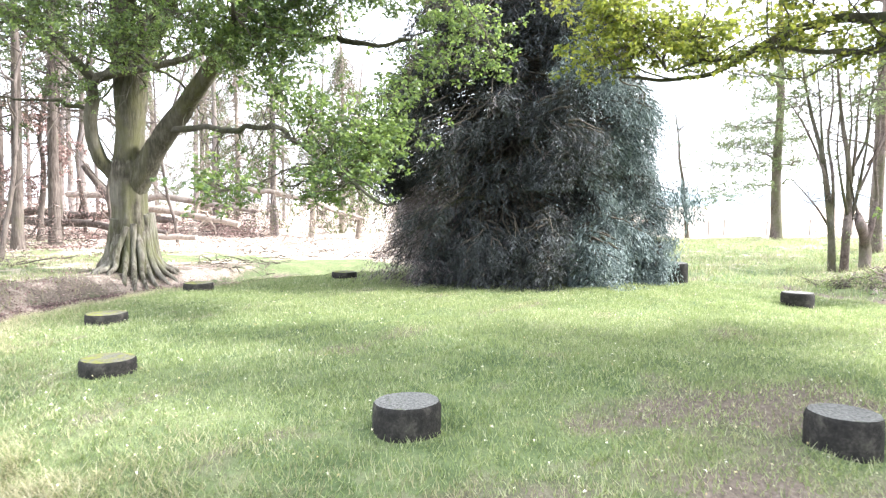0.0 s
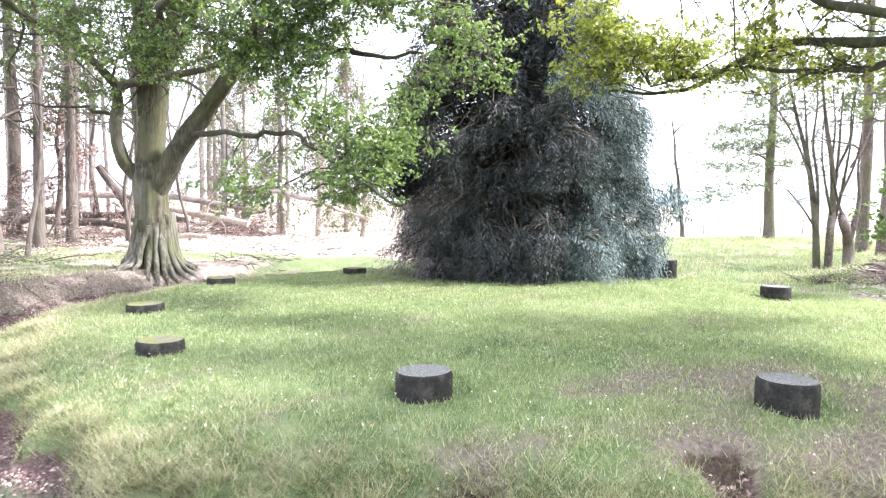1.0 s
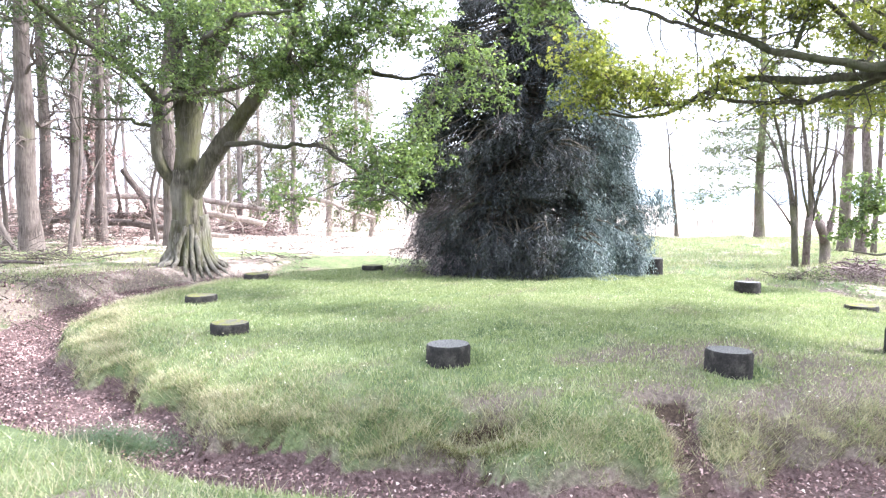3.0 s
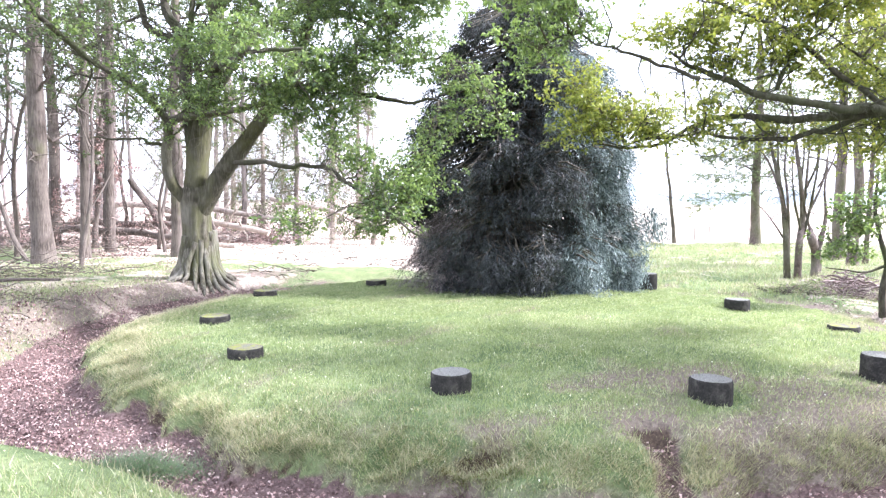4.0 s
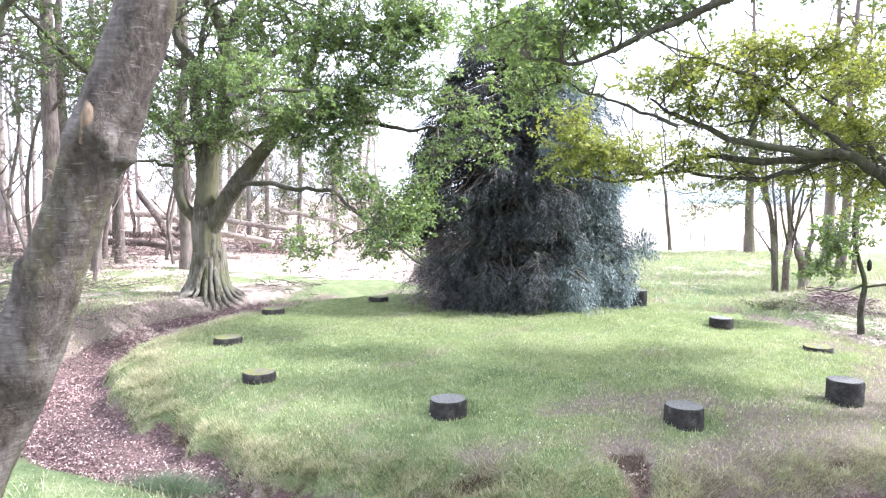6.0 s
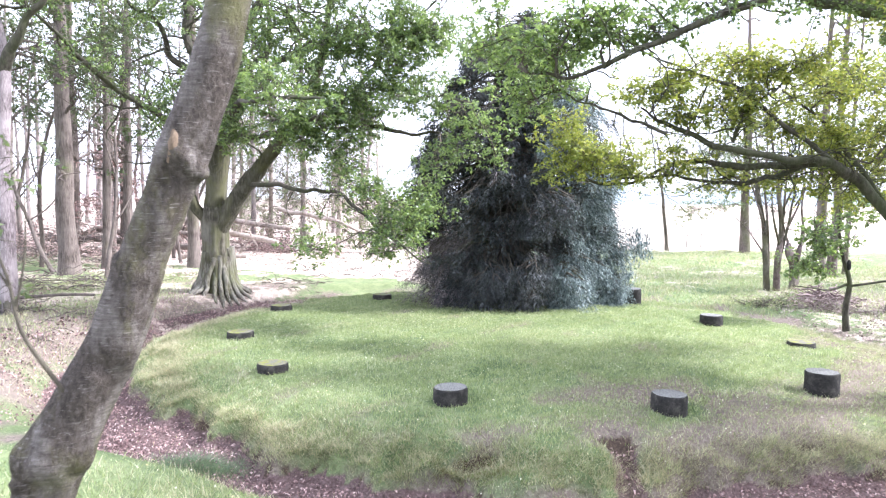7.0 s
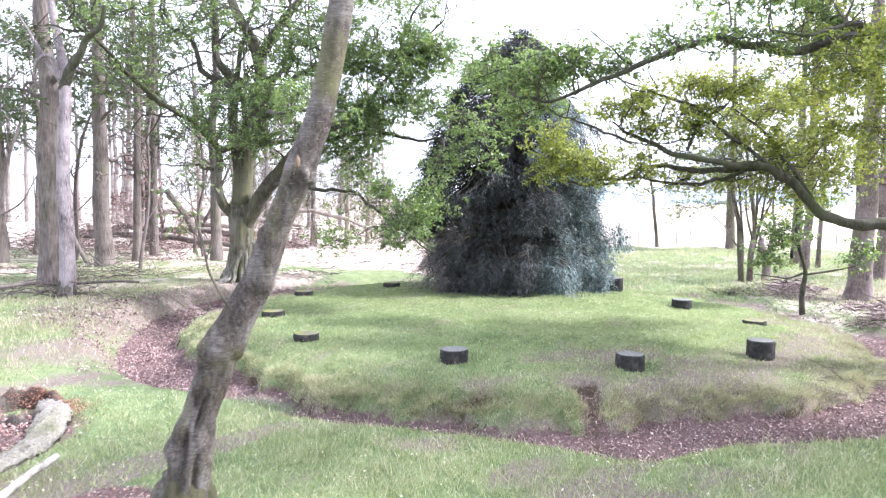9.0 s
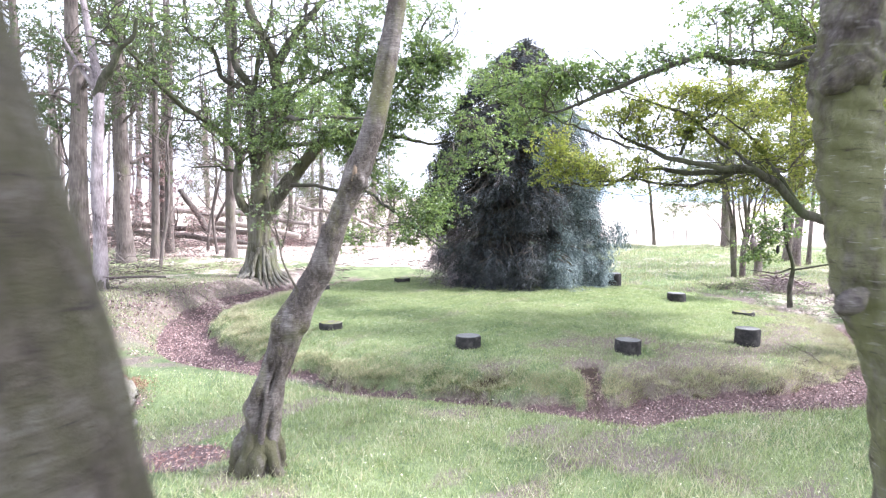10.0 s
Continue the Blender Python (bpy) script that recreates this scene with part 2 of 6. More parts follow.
GROUND = ground_material()
CONCRETE = post_material()
GREY_TOP = top_material("lichen_top", (0.075, 0.073, 0.070), (0.29, 0.29, 0.275), (0.10, 0.12, 0.05), 0.68)
MOSS_TOP = top_material("moss_top", (0.09, 0.085, 0.07), (0.21, 0.20, 0.165), (0.19, 0.20, 0.045), 0.50)
MOSS = top_material("moss", (0.10, 0.12, 0.03), (0.19, 0.20, 0.05), (0.13, 0.12, 0.02), 0.55)
FENCE_WOOD = bark_material("fence_wood", (0.12, 0.10, 0.09), (0.26, 0.23, 0.20), (0.42, 0.39, 0.35))

# ---- mesh helpers ----
rng = np.random.default_rng(7)


def mesh_from(name, verts, faces, mat, smooth=True):
    """A mesh from an array of points and a list of arrays of corners."""
    me = bpy.data.meshes.new(name)
    verts = np.asarray(verts, np.float32)
    faces = [np.asarray(f, np.int32) for f in faces if len(f)]
    sizes = np.concatenate([np.full(len(f), f.shape[1], np.int32) for f in faces])
    loops = np.concatenate([f.ravel() for f in faces])
    me.vertices.add(len(verts))
    me.vertices.foreach_set("co", verts.ravel())
    me.loops.add(len(loops))
    me.loops.foreach_set("vertex_index", loops)
    me.polygons.add(len(sizes))
    me.polygons.foreach_set("loop_start", np.concatenate([[0], np.cumsum(sizes)[:-1]]).astype(np.int32))
    me.polygons.foreach_set("use_smooth", np.full(len(sizes), smooth, bool))
    me.update(calc_edges=True)
    me.validate()
    me.materials.append(mat)
    return me


class Soup:
    """Gathers pieces of one mesh."""

    def __init__(self):
        self.v, self.f, self.n = [], {}, 0

    def add(self, verts, faces):
        faces = np.asarray(faces, int) + self.n
        self.f.setdefault(faces.shape[1], []).append(faces)
        self.v.append(np.asarray(verts, float))
        self.n += len(verts)

    def object(self, name, mat, parent=None, label="", smooth=True):
        ob = new(name, mesh_from(name, np.concatenate(self.v), [np.concatenate(a) for a in self.f.values()], mat, smooth))
        if parent:
            ob.parent = parent
        if label:
            ob["label"] = label
        return ob


def empty(name, at, label, category, group="", kind=""):
    ob = new(name)
    ob.empty_display_size = 0.1
    ob.location = at
    return tagged(ob, label, category, group, kind)


def hang(part, thing):
    """Make a part, built in world coordinates, a child of its thing."""
    part.parent = thing
    part.matrix_parent_inverse = Matrix.Translation(-thing.location)
    return part


def curve_points(pts, n):
    """Catmull-Rom points along a line of given points."""
    p = np.asarray(pts, float)
    if len(p) == 2:
        return p[0] + (p[1] - p[0]) * np.linspace(0, 1, n)[:, None]
    q = np.vstack([2 * p[0] - p[1], p, 2 * p[-1] - p[-2]])
    u = np.linspace(0, len(p) - 1 - 1e-9, n)
    k = u.astype(int)
    s = (u - k)[:, None]
    a, b, c, d = q[k], q[k + 1], q[k + 2], q[k + 3]
    return 0.5 * (2 * b + (c - a) * s + (2 * a - 5 * b + 4 * c - d) * s**2 + (3 * b - a - 3 * c + d) * s**3)


def tube(soup, pts, radii, sides=8, lump=0.0, cap=True, flute=None):
    """A swept, lumpy tube; radii along the points."""
    p = np.asarray(pts, float)
    n = len(p)
    r = np.interp(np.linspace(0, 1, n), np.linspace(0, 1, len(radii)), radii)
    d = np.gradient(p, axis=0)
    d /= np.linalg.norm(d, axis=1)[:, None] + 1e-9
    ref = np.array((1.0, 0, 0)) if abs(d[0][0]) < 0.8 else np.array((0, 1.0, 0))
    side = np.zeros_like(p)
    for k in range(n):
        ref = ref - d[k] * (ref @ d[k])
        ref /= np.linalg.norm(ref) + 1e-9
        side[k] = ref
    up = np.cross(d, side)
    a = np.arange(sides) / sides * 2 * math.pi
    rr = r[:, None] * np.ones(sides)
    if lump:
        ph = rng.uniform(0, 6.28, 6)
        t = np.linspace(0, n * 0.35, n)[:, None]
        rr = rr * (1 + lump * (np.sin(2 * a + ph[0] + t * 0.7) * 0.5 + np.sin(3 * a + ph[1] - t) * 0.35 + np.sin(5 * a + ph[2] + t * 1.3) * 0.25 + np.sin(t * 1.9 + ph[3]) * 0.4 + rng.normal(0, 0.22, rr.shape)))
    if flute is not None:
        rr = rr * flute(np.linspace(0, 1, n)[:, None], a[None, :])
    v = p[:, None] + rr[..., None] * (np.cos(a)[None, :, None] * side[:, None] + np.sin(a)[None, :, None] * up[:, None])
    i, j = np.meshgrid(np.arange(n - 1), np.arange(sides), indexing="ij")
    k = (j + 1) % sides
    f = np.stack([i * sides + j, i * sides + k, (i + 1) * sides + k, (i + 1) * sides + j], -1).reshape(-1, 4)
    soup.add(v.reshape(-1, 3), f)
    if cap:
        tip = np.vstack([v[-1], p[-1] + d[-1] * r[-1] * 0.4])
        soup.add(tip, [(q, (q + 1) % sides, sides) for q in range(sides)])
        tip = np.vstack([v[0], p[0] - d[0] * r[0] * 0.2])
        soup.add(tip, [((q + 1) % sides, q, sides) for q in range(sides)])


def unit(v):
    return v / (np.linalg.norm(v, axis=-1, keepdims=True) + 1e-9)


def leaves(soup, at, way, length, width, fold=0.25, flat=0.0):
    """Folded leaf blades of four corners at the points given, growing along way."""
    n = len(at)
    way = unit(way)
    up = rng.normal(0, 1, (n, 3)) * (1 - flat) + np.array((0, 0, 1.0)) * (0.3 + flat)
    side = unit(np.cross(way, up))
    nor = np.cross(side, way)
    ln, wd = (np.broadcast_to(q, n)[:, None] for q in (length, width))
    mid = at + way * ln * 0.52 + nor * ln * fold * 0.3
    v = np.stack([at, mid + side * wd * 0.5 + nor * wd * fold, at + way * ln - nor * ln * fold * 0.25, mid - side * wd * 0.5 + nor * wd * fold], 1)
    soup.add(v.reshape(-1, 3), np.arange(4 * n).reshape(n, 4))


def blades(soup, at, height, width, lean):
    """Grass blades: one bent, tapered blade of three corners at each root."""
    n = len(at)
    a = rng.uniform(0, 2 * math.pi, n)
    s = np.stack([np.cos(a), np.sin(a), 0 * a], 1) * (width * 0.5)[:, None]
    b = a + rng.normal(1.57, 0.7, n)
    tip = at + np.stack([np.cos(b) * lean, np.sin(b) * lean, height], 1)
    v = np.stack([at - s, at + s, tip], 1)
    soup.add(v.reshape(-1, 3), np.arange(3 * n).reshape(n, 3))


def step(a, b, x):
    t = np.clip((x - a) / (b - a), 0, 1)
    return t * t * (3 - 2 * t)


# ---- ground ----
LIP = np.array([(-180, 8.75), (-165, 8.7), (-150, 8.68), (-139, 8.7), (-131, 8.45), (-120, 8.15), (-106, 8.25), (-93, 8.5), (-85.6, 9.05), (-79, 8.7), (-63, 9.05), (-40, 9.3), (-20, 9.2), (60, 8.6), (180, 8.9)])


def wave(x, y, s):
    return np.sin(x * s + 1.3) * np.cos(y * s * 1.13 + 0.4) + 0.5 * np.sin(x * s * 2.3 - y * s * 1.7 + 2.0)


def ground_parts(x, y):
    x, y = np.asarray(x, float), np.asarray(y, float)
    r, a = np.hypot(x, y), np.degrees(np.arctan2(y, x))
    lip = np.interp(a, LIP[:, 0], LIP[:, 1])
    wob = 0.12 * np.sin(np.radians(a) * 5 + 1) + 0.09 * np.sin(np.radians(a) * 13) + 0.06 * np.sin(np.radians(a) * 31) + 0.04 * np.sin(np.radians(a) * 67)
    wide = 0.48 * step(-70, -46, a) * step(30, 8, a) + 0.28 * (step(-138, -158, a) + step(140, 170, a))
    rag = 0.07 * wave(x, y, 3.1) + 0.05 * wave(x + 3, y - 2, 7.3)
    inner = 0.48 * step(5.9, 7.2, r + wob - wide) + 0.52 * step(6.90, 7.12, r + wob - wide + 0.9 * rag)
    # a worn gully down the mound's edge and a mossy hole beside it
    gully = np.exp(-((x - 0.62 - 0.1 * (y + 6)) / 0.22) ** 2) * step(-5.85, -6.2, y)
    hole = np.exp(-(((x + 1.15) / 0.32) ** 2 + ((y + 6.55) / 0.2) ** 2))
    outer = step(lip - 0.55, lip + 0.35, r + 0.05 * np.sin(np.radians(a) * 17))
    return r, a, inner, outer, gully, hole


def ground_z(x, y):
    x, y = np.asarray(x, float), np.asarray(y, float)
    r, a, inner, outer, gully, hole = ground_parts(x, y)
    low = lambda cx, cy, s: np.exp(-((x - cx) ** 2 + (y - cy) ** 2) / s**2)
    top = -0.13 * low(4.7, -4.0, 1.4) - 0.08 * low(4.9, 1.4, 1.2) + 0.12 * (1 - np.clip(r / 6, 0, 1.2) ** 2) - 0.012 * np.clip(x, -8, 8) + 0.012 * wave(x, y, 1.7)
    bed = -0.48 + 0.22 * step(1, 6, y) + 0.03 * wave(x, y, 1.1) + 0.018 * wave(x, y, 3.3)
    out = 0.02 + 0.15 * step(4, 11, -x) * step(-9, -3, y) - 0.30 * step(2, 8, x) * step(-8, -3, y) + 0.12 * np.exp(-(((x + 4) / 2) ** 2 + ((y + 11.3) / 1.7) ** 2)) - 0.05 * step(10, 8, r) * step(-4, -7, y)
    out = out + 0.05 * wave(x, y, 0.55) + 0.012 * wave(x, y, 2.1) + step(3, 6, x) * step(5, 8, y) * (0.05 * wave(x, y, 1.3) + 0.03 * wave(x + 1, y, 3.7))
    far = np.hypot(x, y - 10)
    out = out + 0.35 * step(14, 30, -x) - 0.05 * np.clip(far - 45, 0, 60)
    z = top + (bed - top) * inner
    rough = inner * (1 - inner) * 4 * (1 - outer)
    z = z + rough * (0.05 * wave(x, y, 4.3) + 0.035 * wave(x + 2, y - 1, 9.1)) + (1 - inner) * (0.014 * wave(x, y, 5.2) + 0.012 * wave(x + 1, y, 2.6))
    z = z + (out - z) * outer
    return z - 0.16 * gully * (1 - outer) * (1 - 0.5 * inner) - 0.2 * hole - 0.16 * np.exp(-(((x - 0.56) / 0.2) ** 2 + ((y + 6.08) / 0.12) ** 2))


def axis(a, b, fine, far):
    core = np.arange(a, b + fine / 2, fine)
    grow = np.cumsum(fine * 1.16 ** np.arange(1, 80))
    grow = grow[grow < far]
    return np.concatenate([a - grow[::-1], core, b + grow])


def zones(x, y):
    """How far leaf litter, dry turf, pale debris with painted sunlight, and soil with painted shade cover the ground.
    """
    r, a, inner, outer, gully, hole = ground_parts(x, y)
    litter = np.clip(step(0.72, 0.95, inner) * (1 - step(0.08, 0.5, outer)), 0, 1)
    litter = np.maximum(litter, 0.8 * np.clip(gully, 0, 1) * (1 - outer) * step(-5.7, -6.2, y))
    litter = litter * (1 - 0.75 * step(3.5, 6.5, y) * step(-2, 2, x)) * (1 - 0.85 * step(-1.5, 1.0, y) * step(2, 5, x)) * (1 - 0.9 * step(2.2, 4.5, y) * step(-7.2, -5.6, x))
    spot = lambda cx, cy, sx, sy: np.exp(-(((x - cx) / sx) ** 2 + ((y - cy) / sy) ** 2))
    litter = np.maximum(litter, np.clip(spot(-4.55, -10.45, 0.5, 0.45) * 1.25 + spot(-6.6, -8.6, 0.9, 0.8) * 1.0, 0, 1))
    litter = np.maximum(litter, 0.22 * step(7.8, 8.4, r) * step(10.2, 8.8, r) * step(3, 6, -x) * step(-5, -2, y))
    dry = 0.62 * step(0.15, 0.7, inner) * (1 - outer) + 0.85 * spot(2.5, -4.5, 1.7, 1.0) + 0.75 * spot(4.8, -4.6, 1.3, 1.1) + 0.75 * spot(3.2, -6.0, 3.0, 0.9) + 0.4 * spot(-0.3, -2.9, 0.6, 0.35) + 0.9 * spot(6.2, -2.6, 1.3, 1.8) + 0.7 * spot(6.5, 0.0, 0.9, 1.6) + 0.7 * spot(0.9, -4.5, 1.0, 0.45) + 0.6 * spot(4.6, -3.2, 0.7, 0.5) + 0.45 * spot(0.3, -6.1, 1.6, 0.5) + 0.25 * spot(-2.6, -6.0, 1.6, 0.5) + 0.6 * spot(-6.3, -6.5, 0.8, 0.35)
    dry = np.maximum(dry, 0.74 * step(8.3, 9.0, r) * step(-4, -7, y) * step(-0.5, 0.8, wave(x, y, 1.15) + 0.6 * wave(x + 2, y + 1, 2.9)))
    dry = np.maximum(dry, 0.45 * (r < 6.3) * step(0.2, 1.2, wave(x, y, 1.45) + 0.6 * wave(x - 2, y + 3, 3.1)))
    dry = dry * (0.75 + 0.35 * wave(x, y, 2.2))
    dry = np.maximum(dry, 0.62 * step(8.0, 8.8, r) * step(12, 10, r) * step(4, 7, -x) * step(-5, -2, y))
    dry = np.maximum(dry, 0.55 * step(8.2, 11, x) * step(14, 6, y) * step(-6, 0, y))
    dry = np.maximum(dry, (0.24 + 0.14 * wave(x, y, 0.9)) * step(2.5, 5, x) * step(4.5, 7, y))
    dry = np.maximum(dry, 0.6 * step(0.0, 0.9, wave(x, y, 0.8) + 0.5 * wave(x + 1, y, 2.3)) * step(-7.5, -9, x) * step(9, 6, y))
    dry = np.maximum(dry, 0.7 * np.clip(spot(-8.2, -4.5, 1.6, 1.2) + spot(-9.5, -7.5, 1.8, 1.2), 0, 1))
    # pale debris, with the sunlit glare of clearing, slope and meadow painted in
    pale = step(7.6, 9.6, y + 0.25 * x * (x < -3)) * step(2.5, 0.0, x) * step(-17.0, -11.0, x)
    pale = np.maximum(pale, step(6.8, 8.4, x) * step(-1.5, 1.5, y) * step(8.5, 6.5, y) * 0.40)
    pale = np.maximum(pale, 0.72 * step(13, 17, y) * step(0, -3, x))
    # far field: its sunny glare is put into the pale colour
    pale = np.maximum(pale, step(27, 31, y + 0.1 * x))
    slope = step(7.7, 8.2, r) * step(9.8, 8.8, r) * step(3, 6, -x) * step(-5, -2, y)
    pale = np.maximum(pale, (0.20 + 0.16 * wave(x, y, 1.7)) * slope)
    pale = np.maximum(pale, (0.34 + 0.16 * wave(x, y, 0.8)) * step(-8.5, -10, x) * step(0, 4, y))
    pale = np.maximum(pale, (0.33 + 0.12 * wave(x, y, 0.7)) * step(3, 6, x) * step(6, 9, y))
    pale = np.maximum(pale, (0.36 + 0.14 * wave(x, y, 2.3)) * step(0, 2.5, y) * step(-5, -6, x) * step(7.0, 7.3, r))
    foot = step(0.50, 0.72, inner) * step(0.97, 0.84, inner) * (1 - step(0.05, 0.3, outer)) * step(4, 0, y)
    torn = step(-0.1, 0.8, wave(x, y, 1.9) + 0.6 * wave(x + 4, y, 4.7))
    # bare soil, painted dark for the shade under the lip and in hollows
    soil_shade = 0.74 * foot * torn + 0.52 * gully * (1 - outer) * step(-5.7, -6.2, y) + 0.8 * hole + 0.75 * spot(0.56, -6.06, 0.24, 0.13) + 0.6 * spot(4.4, -5.1, 0.35, 0.2) + 0.6 * spot(2.95, -5.95, 0.3, 0.15)
    return litter, np.clip(dry, 0, 1), pale, np.clip(soil_shade, 0, 1)


def build_ground():
    xs, ys = axis(-12, 10.5, 0.11, 1600), axis(-14.5, 9, 0.11, 1600)
    x, y = np.meshgrid(xs, ys)
    nx, ny = len(xs), len(ys)
    z = ground_z(x, y)
    i, j = np.meshgrid(np.arange(ny - 1), np.arange(nx - 1), indexing="ij")
    f = np.stack([i * nx + j, i * nx + j + 1, (i + 1) * nx + j + 1, (i + 1) * nx + j], -1).reshape(-1, 4)
    me = mesh_from("ground", np.stack([x, y, z], -1).reshape(-1, 3), [f], GROUND)
    for name, values in zip(("litter", "dry", "pale", "soil_shade"), zones(x, y)):
        me.attributes.new(name, "FLOAT", "POINT").data.foreach_set("value", values.ravel().astype(np.float32))
    return tagged(new("ground", me), "mown grass mound ringed by a shallow leaf-filled ditch", "ground", kind="structure")


build_ground()


def at_ground(x, y, dz=0.0):
    return np.array((x, y, float(ground_z(x, y)) + dz))


# ---- ring of posts ----
def concrete_post(x, y, radius, top, label, mossy=False, tilt=(0, 0)):
    base = float(ground_z(x, y)) - 0.12
    thing = empty("concrete_post", (x, y, base), label, "post", "ring of concrete posts")
    body, lid = Soup(), Soup()
    sides, h = 28, top - base
    a = np.arange(sides) / sides * 2 * math.pi
    prof = [(1.02, 0), (1.01, 0.3 * h), (1.0, 0.6 * h), (0.995, h - 0.035), (0.97, h - 0.012), (0.93, h)]
    chip = 1 + 0.010 * rng.normal(0, 1, (len(prof), sides)) + 0.007 * np.sin(2 * a + rng.uniform(0, 6)) + 0.010 * np.sin(5 * a + rng.uniform(0, 6))
    v = np.array([[(radius * s * chip[k, q] * math.cos(a[q]), radius * s * chip[k, q] * math.sin(a[q]), zz) for q in range(sides)] for k, (s, zz) in enumerate(prof)])
    v[..., 2] += np.where(v[..., 2] > 0.1 * h, tilt[0] * v[..., 0] + tilt[1] * v[..., 1], 0)
    i, j = np.meshgrid(np.arange(len(prof) - 1), np.arange(sides), indexing="ij")
    k = (j + 1) % sides
    body.add(v.reshape(-1, 3), np.stack([i * sides + j, i * sides + k, (i + 1) * sides + k, (i + 1) * sides + j], -1).reshape(-1, 4))
    rim = v[-1]
    mid = (rim - rim.mean(0)) * 0.55 + rim.mean(0) + np.array((0, 0, 0.006)) + rng.normal(0, 0.003, rim.shape)
    lid.add(np.vstack([rim, mid, rim.mean(0)[None] + (0, 0, 0.008)]), [(q, (q + 1) % sides, sides + (q + 1) % sides, sides + q) for q in range(sides)])
    lid.add(np.vstack([mid, rim.mean(0)[None] + (0, 0, 0.008)]), [(q, (q + 1) % sides, sides) for q in range(sides)])
    body.object("shaft", CONCRETE, thing)
    lid.object("top_face", MOSS_TOP if mossy else GREY_TOP, thing, "moss-covered top" if mossy else "lichen-grey top")


POSTS = [
    (-5.34, 2.11, 0.25, 0.22, True), (-5.38, -1.05, 0.255, 0.21, True), (-4.14, -3.57, 0.24, 0.215, True), (-1.40, -5.02, 0.235, 0.255, False),
    (1.47, -5.22, 0.232, 0.24, False), (4.25, -3.80, 0.245, 0.19, False), (5.42, -0.93, 0.255, 0.05, True), (4.64, 1.56, 0.25, 0.14, False),
    (3.56, 4.32, 0.25, 0.38, False), (0.3, 5.45, 0.25, 0.22, True), (-3.13, 4.11, 0.25, 0.21, True),
]
for x, y, radius, top, mossy in POSTS:
    concrete_post(x, y, radius, top, "squat dark concrete post with %s top set in grass" % ("a mossy" if mossy else "a pale grey"), mossy, rng.normal(0, 0.012, 2))


# ---- trees ----
def limb(thing, name, pts, r0, r1, mat, sides=9, lump=0.10, per=7, label="", flute=None, crook=0.0):
    s = Soup()
    line = curve_points(pts, per * (len(pts) - 1) + 1)
    if crook:
        t = np.linspace(0, 1, len(line))[:, None]
        ph = rng.uniform(0, 6.28, (3, 3))
        line = line + crook * np.minimum(1, 4 * t) * (np.sin(1.9 * len(pts) * t + ph[0]) + 0.7 * np.sin(4.3 * len(pts) * t + ph[1]) + 0.4 * np.sin(8.1 * len(pts) * t + ph[2]))
    tube(s, line, np.linspace(1, 0, 12) ** 0.9 * (r0 - r1) + r1, sides, lump, True, flute)
    return hang(s.object(name, mat, None, label), thing)


def on_part(piece, part):
    """Make a piece, built in world coordinates, a child of a part."""
    piece.parent = part
    piece.matrix_parent_inverse = Matrix.Identity(4)
    return piece


def wander(a, b, sag, n=7, jig=0.06):
    """A crooked twig's points from a to b."""
    t = np.linspace(0, 1, n)[:, None]
    ln = np.linalg.norm(b - a)
    p = a + (b - a) * t
    p[:, 2] += sag * ln * np.sin(np.pi * t[:, 0])
    p[1:-1] += rng.normal(0, jig * ln, (n - 2, 3))
    return p


def foliage(thing, nodes, clumps, leaf_mat, leaf=0.085, per_spray=44, spread=0.32, flat=0.45, twig_r=0.006, twig_mat=None, gaps=0.0):
    """Twigs from the nearest limb to points in each clump, each ending in a few rosettes of leaves."""
    twig, leafy = Soup(), Soup()
    nodes = np.asarray(nodes, float)
    for centre, size, count in clumps:
        c, s = np.asarray(centre, float), np.asarray(size, float)
        d = unit(rng.normal(0, 1, (count * 3, 3))) * rng.uniform(0, 1, (count * 3, 1)) ** 0.45
        targets = c + d * s
        open_air = np.array([noise.noise(Vector(t * 2.1)) for t in targets])
        targets = targets[np.argsort(-open_air)[: max(count, 2)]] if gaps else targets[:count]
        hub = nodes[np.argmin(np.linalg.norm(nodes - c, axis=1))]
        mids = [hub]
        if np.linalg.norm(hub - c) > 0.25:
            p = wander(hub, c, 0.06)
            tube(twig, p, [twig_r * 3.2, twig_r * 1.6], 5, 0.1)
            mids = list(p[2:])
        for k, t in enumerate(targets):
            near = np.asarray(mids)
            a = near[np.argmin(np.linalg.norm(near - t, axis=1))]
            p = wander(a, t, 0.05, 5)
            tube(twig, p, [twig_r * 1.3, twig_r * 0.6], 3, 0, False)
            if k % 4 == 0:
                mids.append(p[3])
            n = int(per_spray * rng.uniform(0.6, 1.4))
            bunches = max(1, n // 9)
            hearts = t + rng.normal(0, 1, (bunches, 3)) * spread * np.array((0.6, 0.6, 0.6 * (1 - flat * 0.75)))
            for h in hearts[: bunches // 2 + 1]:
                tube(twig, wander(p[-2], h, 0.04, 3), [twig_r * 0.6, twig_r * 0.35], 3, 0, False)
            who = rng.integers(0, bunches, n)
            grow = rng.normal(0, 1, (n, 3)) * np.array((1, 1, 0.75 - 0.4 * flat)) - np.array((0, 0, 0.15))
            at = hearts[who] + unit(grow) * rng.uniform(0.0, 0.5, (n, 1)) * leaf + rng.normal(0, 0.25 * leaf, (n, 3))
            ln = leaf * rng.uniform(0.65, 1.25, n)
            leaves(leafy, at, grow, ln, ln * rng.uniform(0.48, 0.68, n), 0.3, flat)
    tagged(hang(twig.object("twig", twig_mat or TWIG_BARK), thing), kind="stuff")
    return hang(leafy.object("crown", leaf_mat, smooth=False), thing)


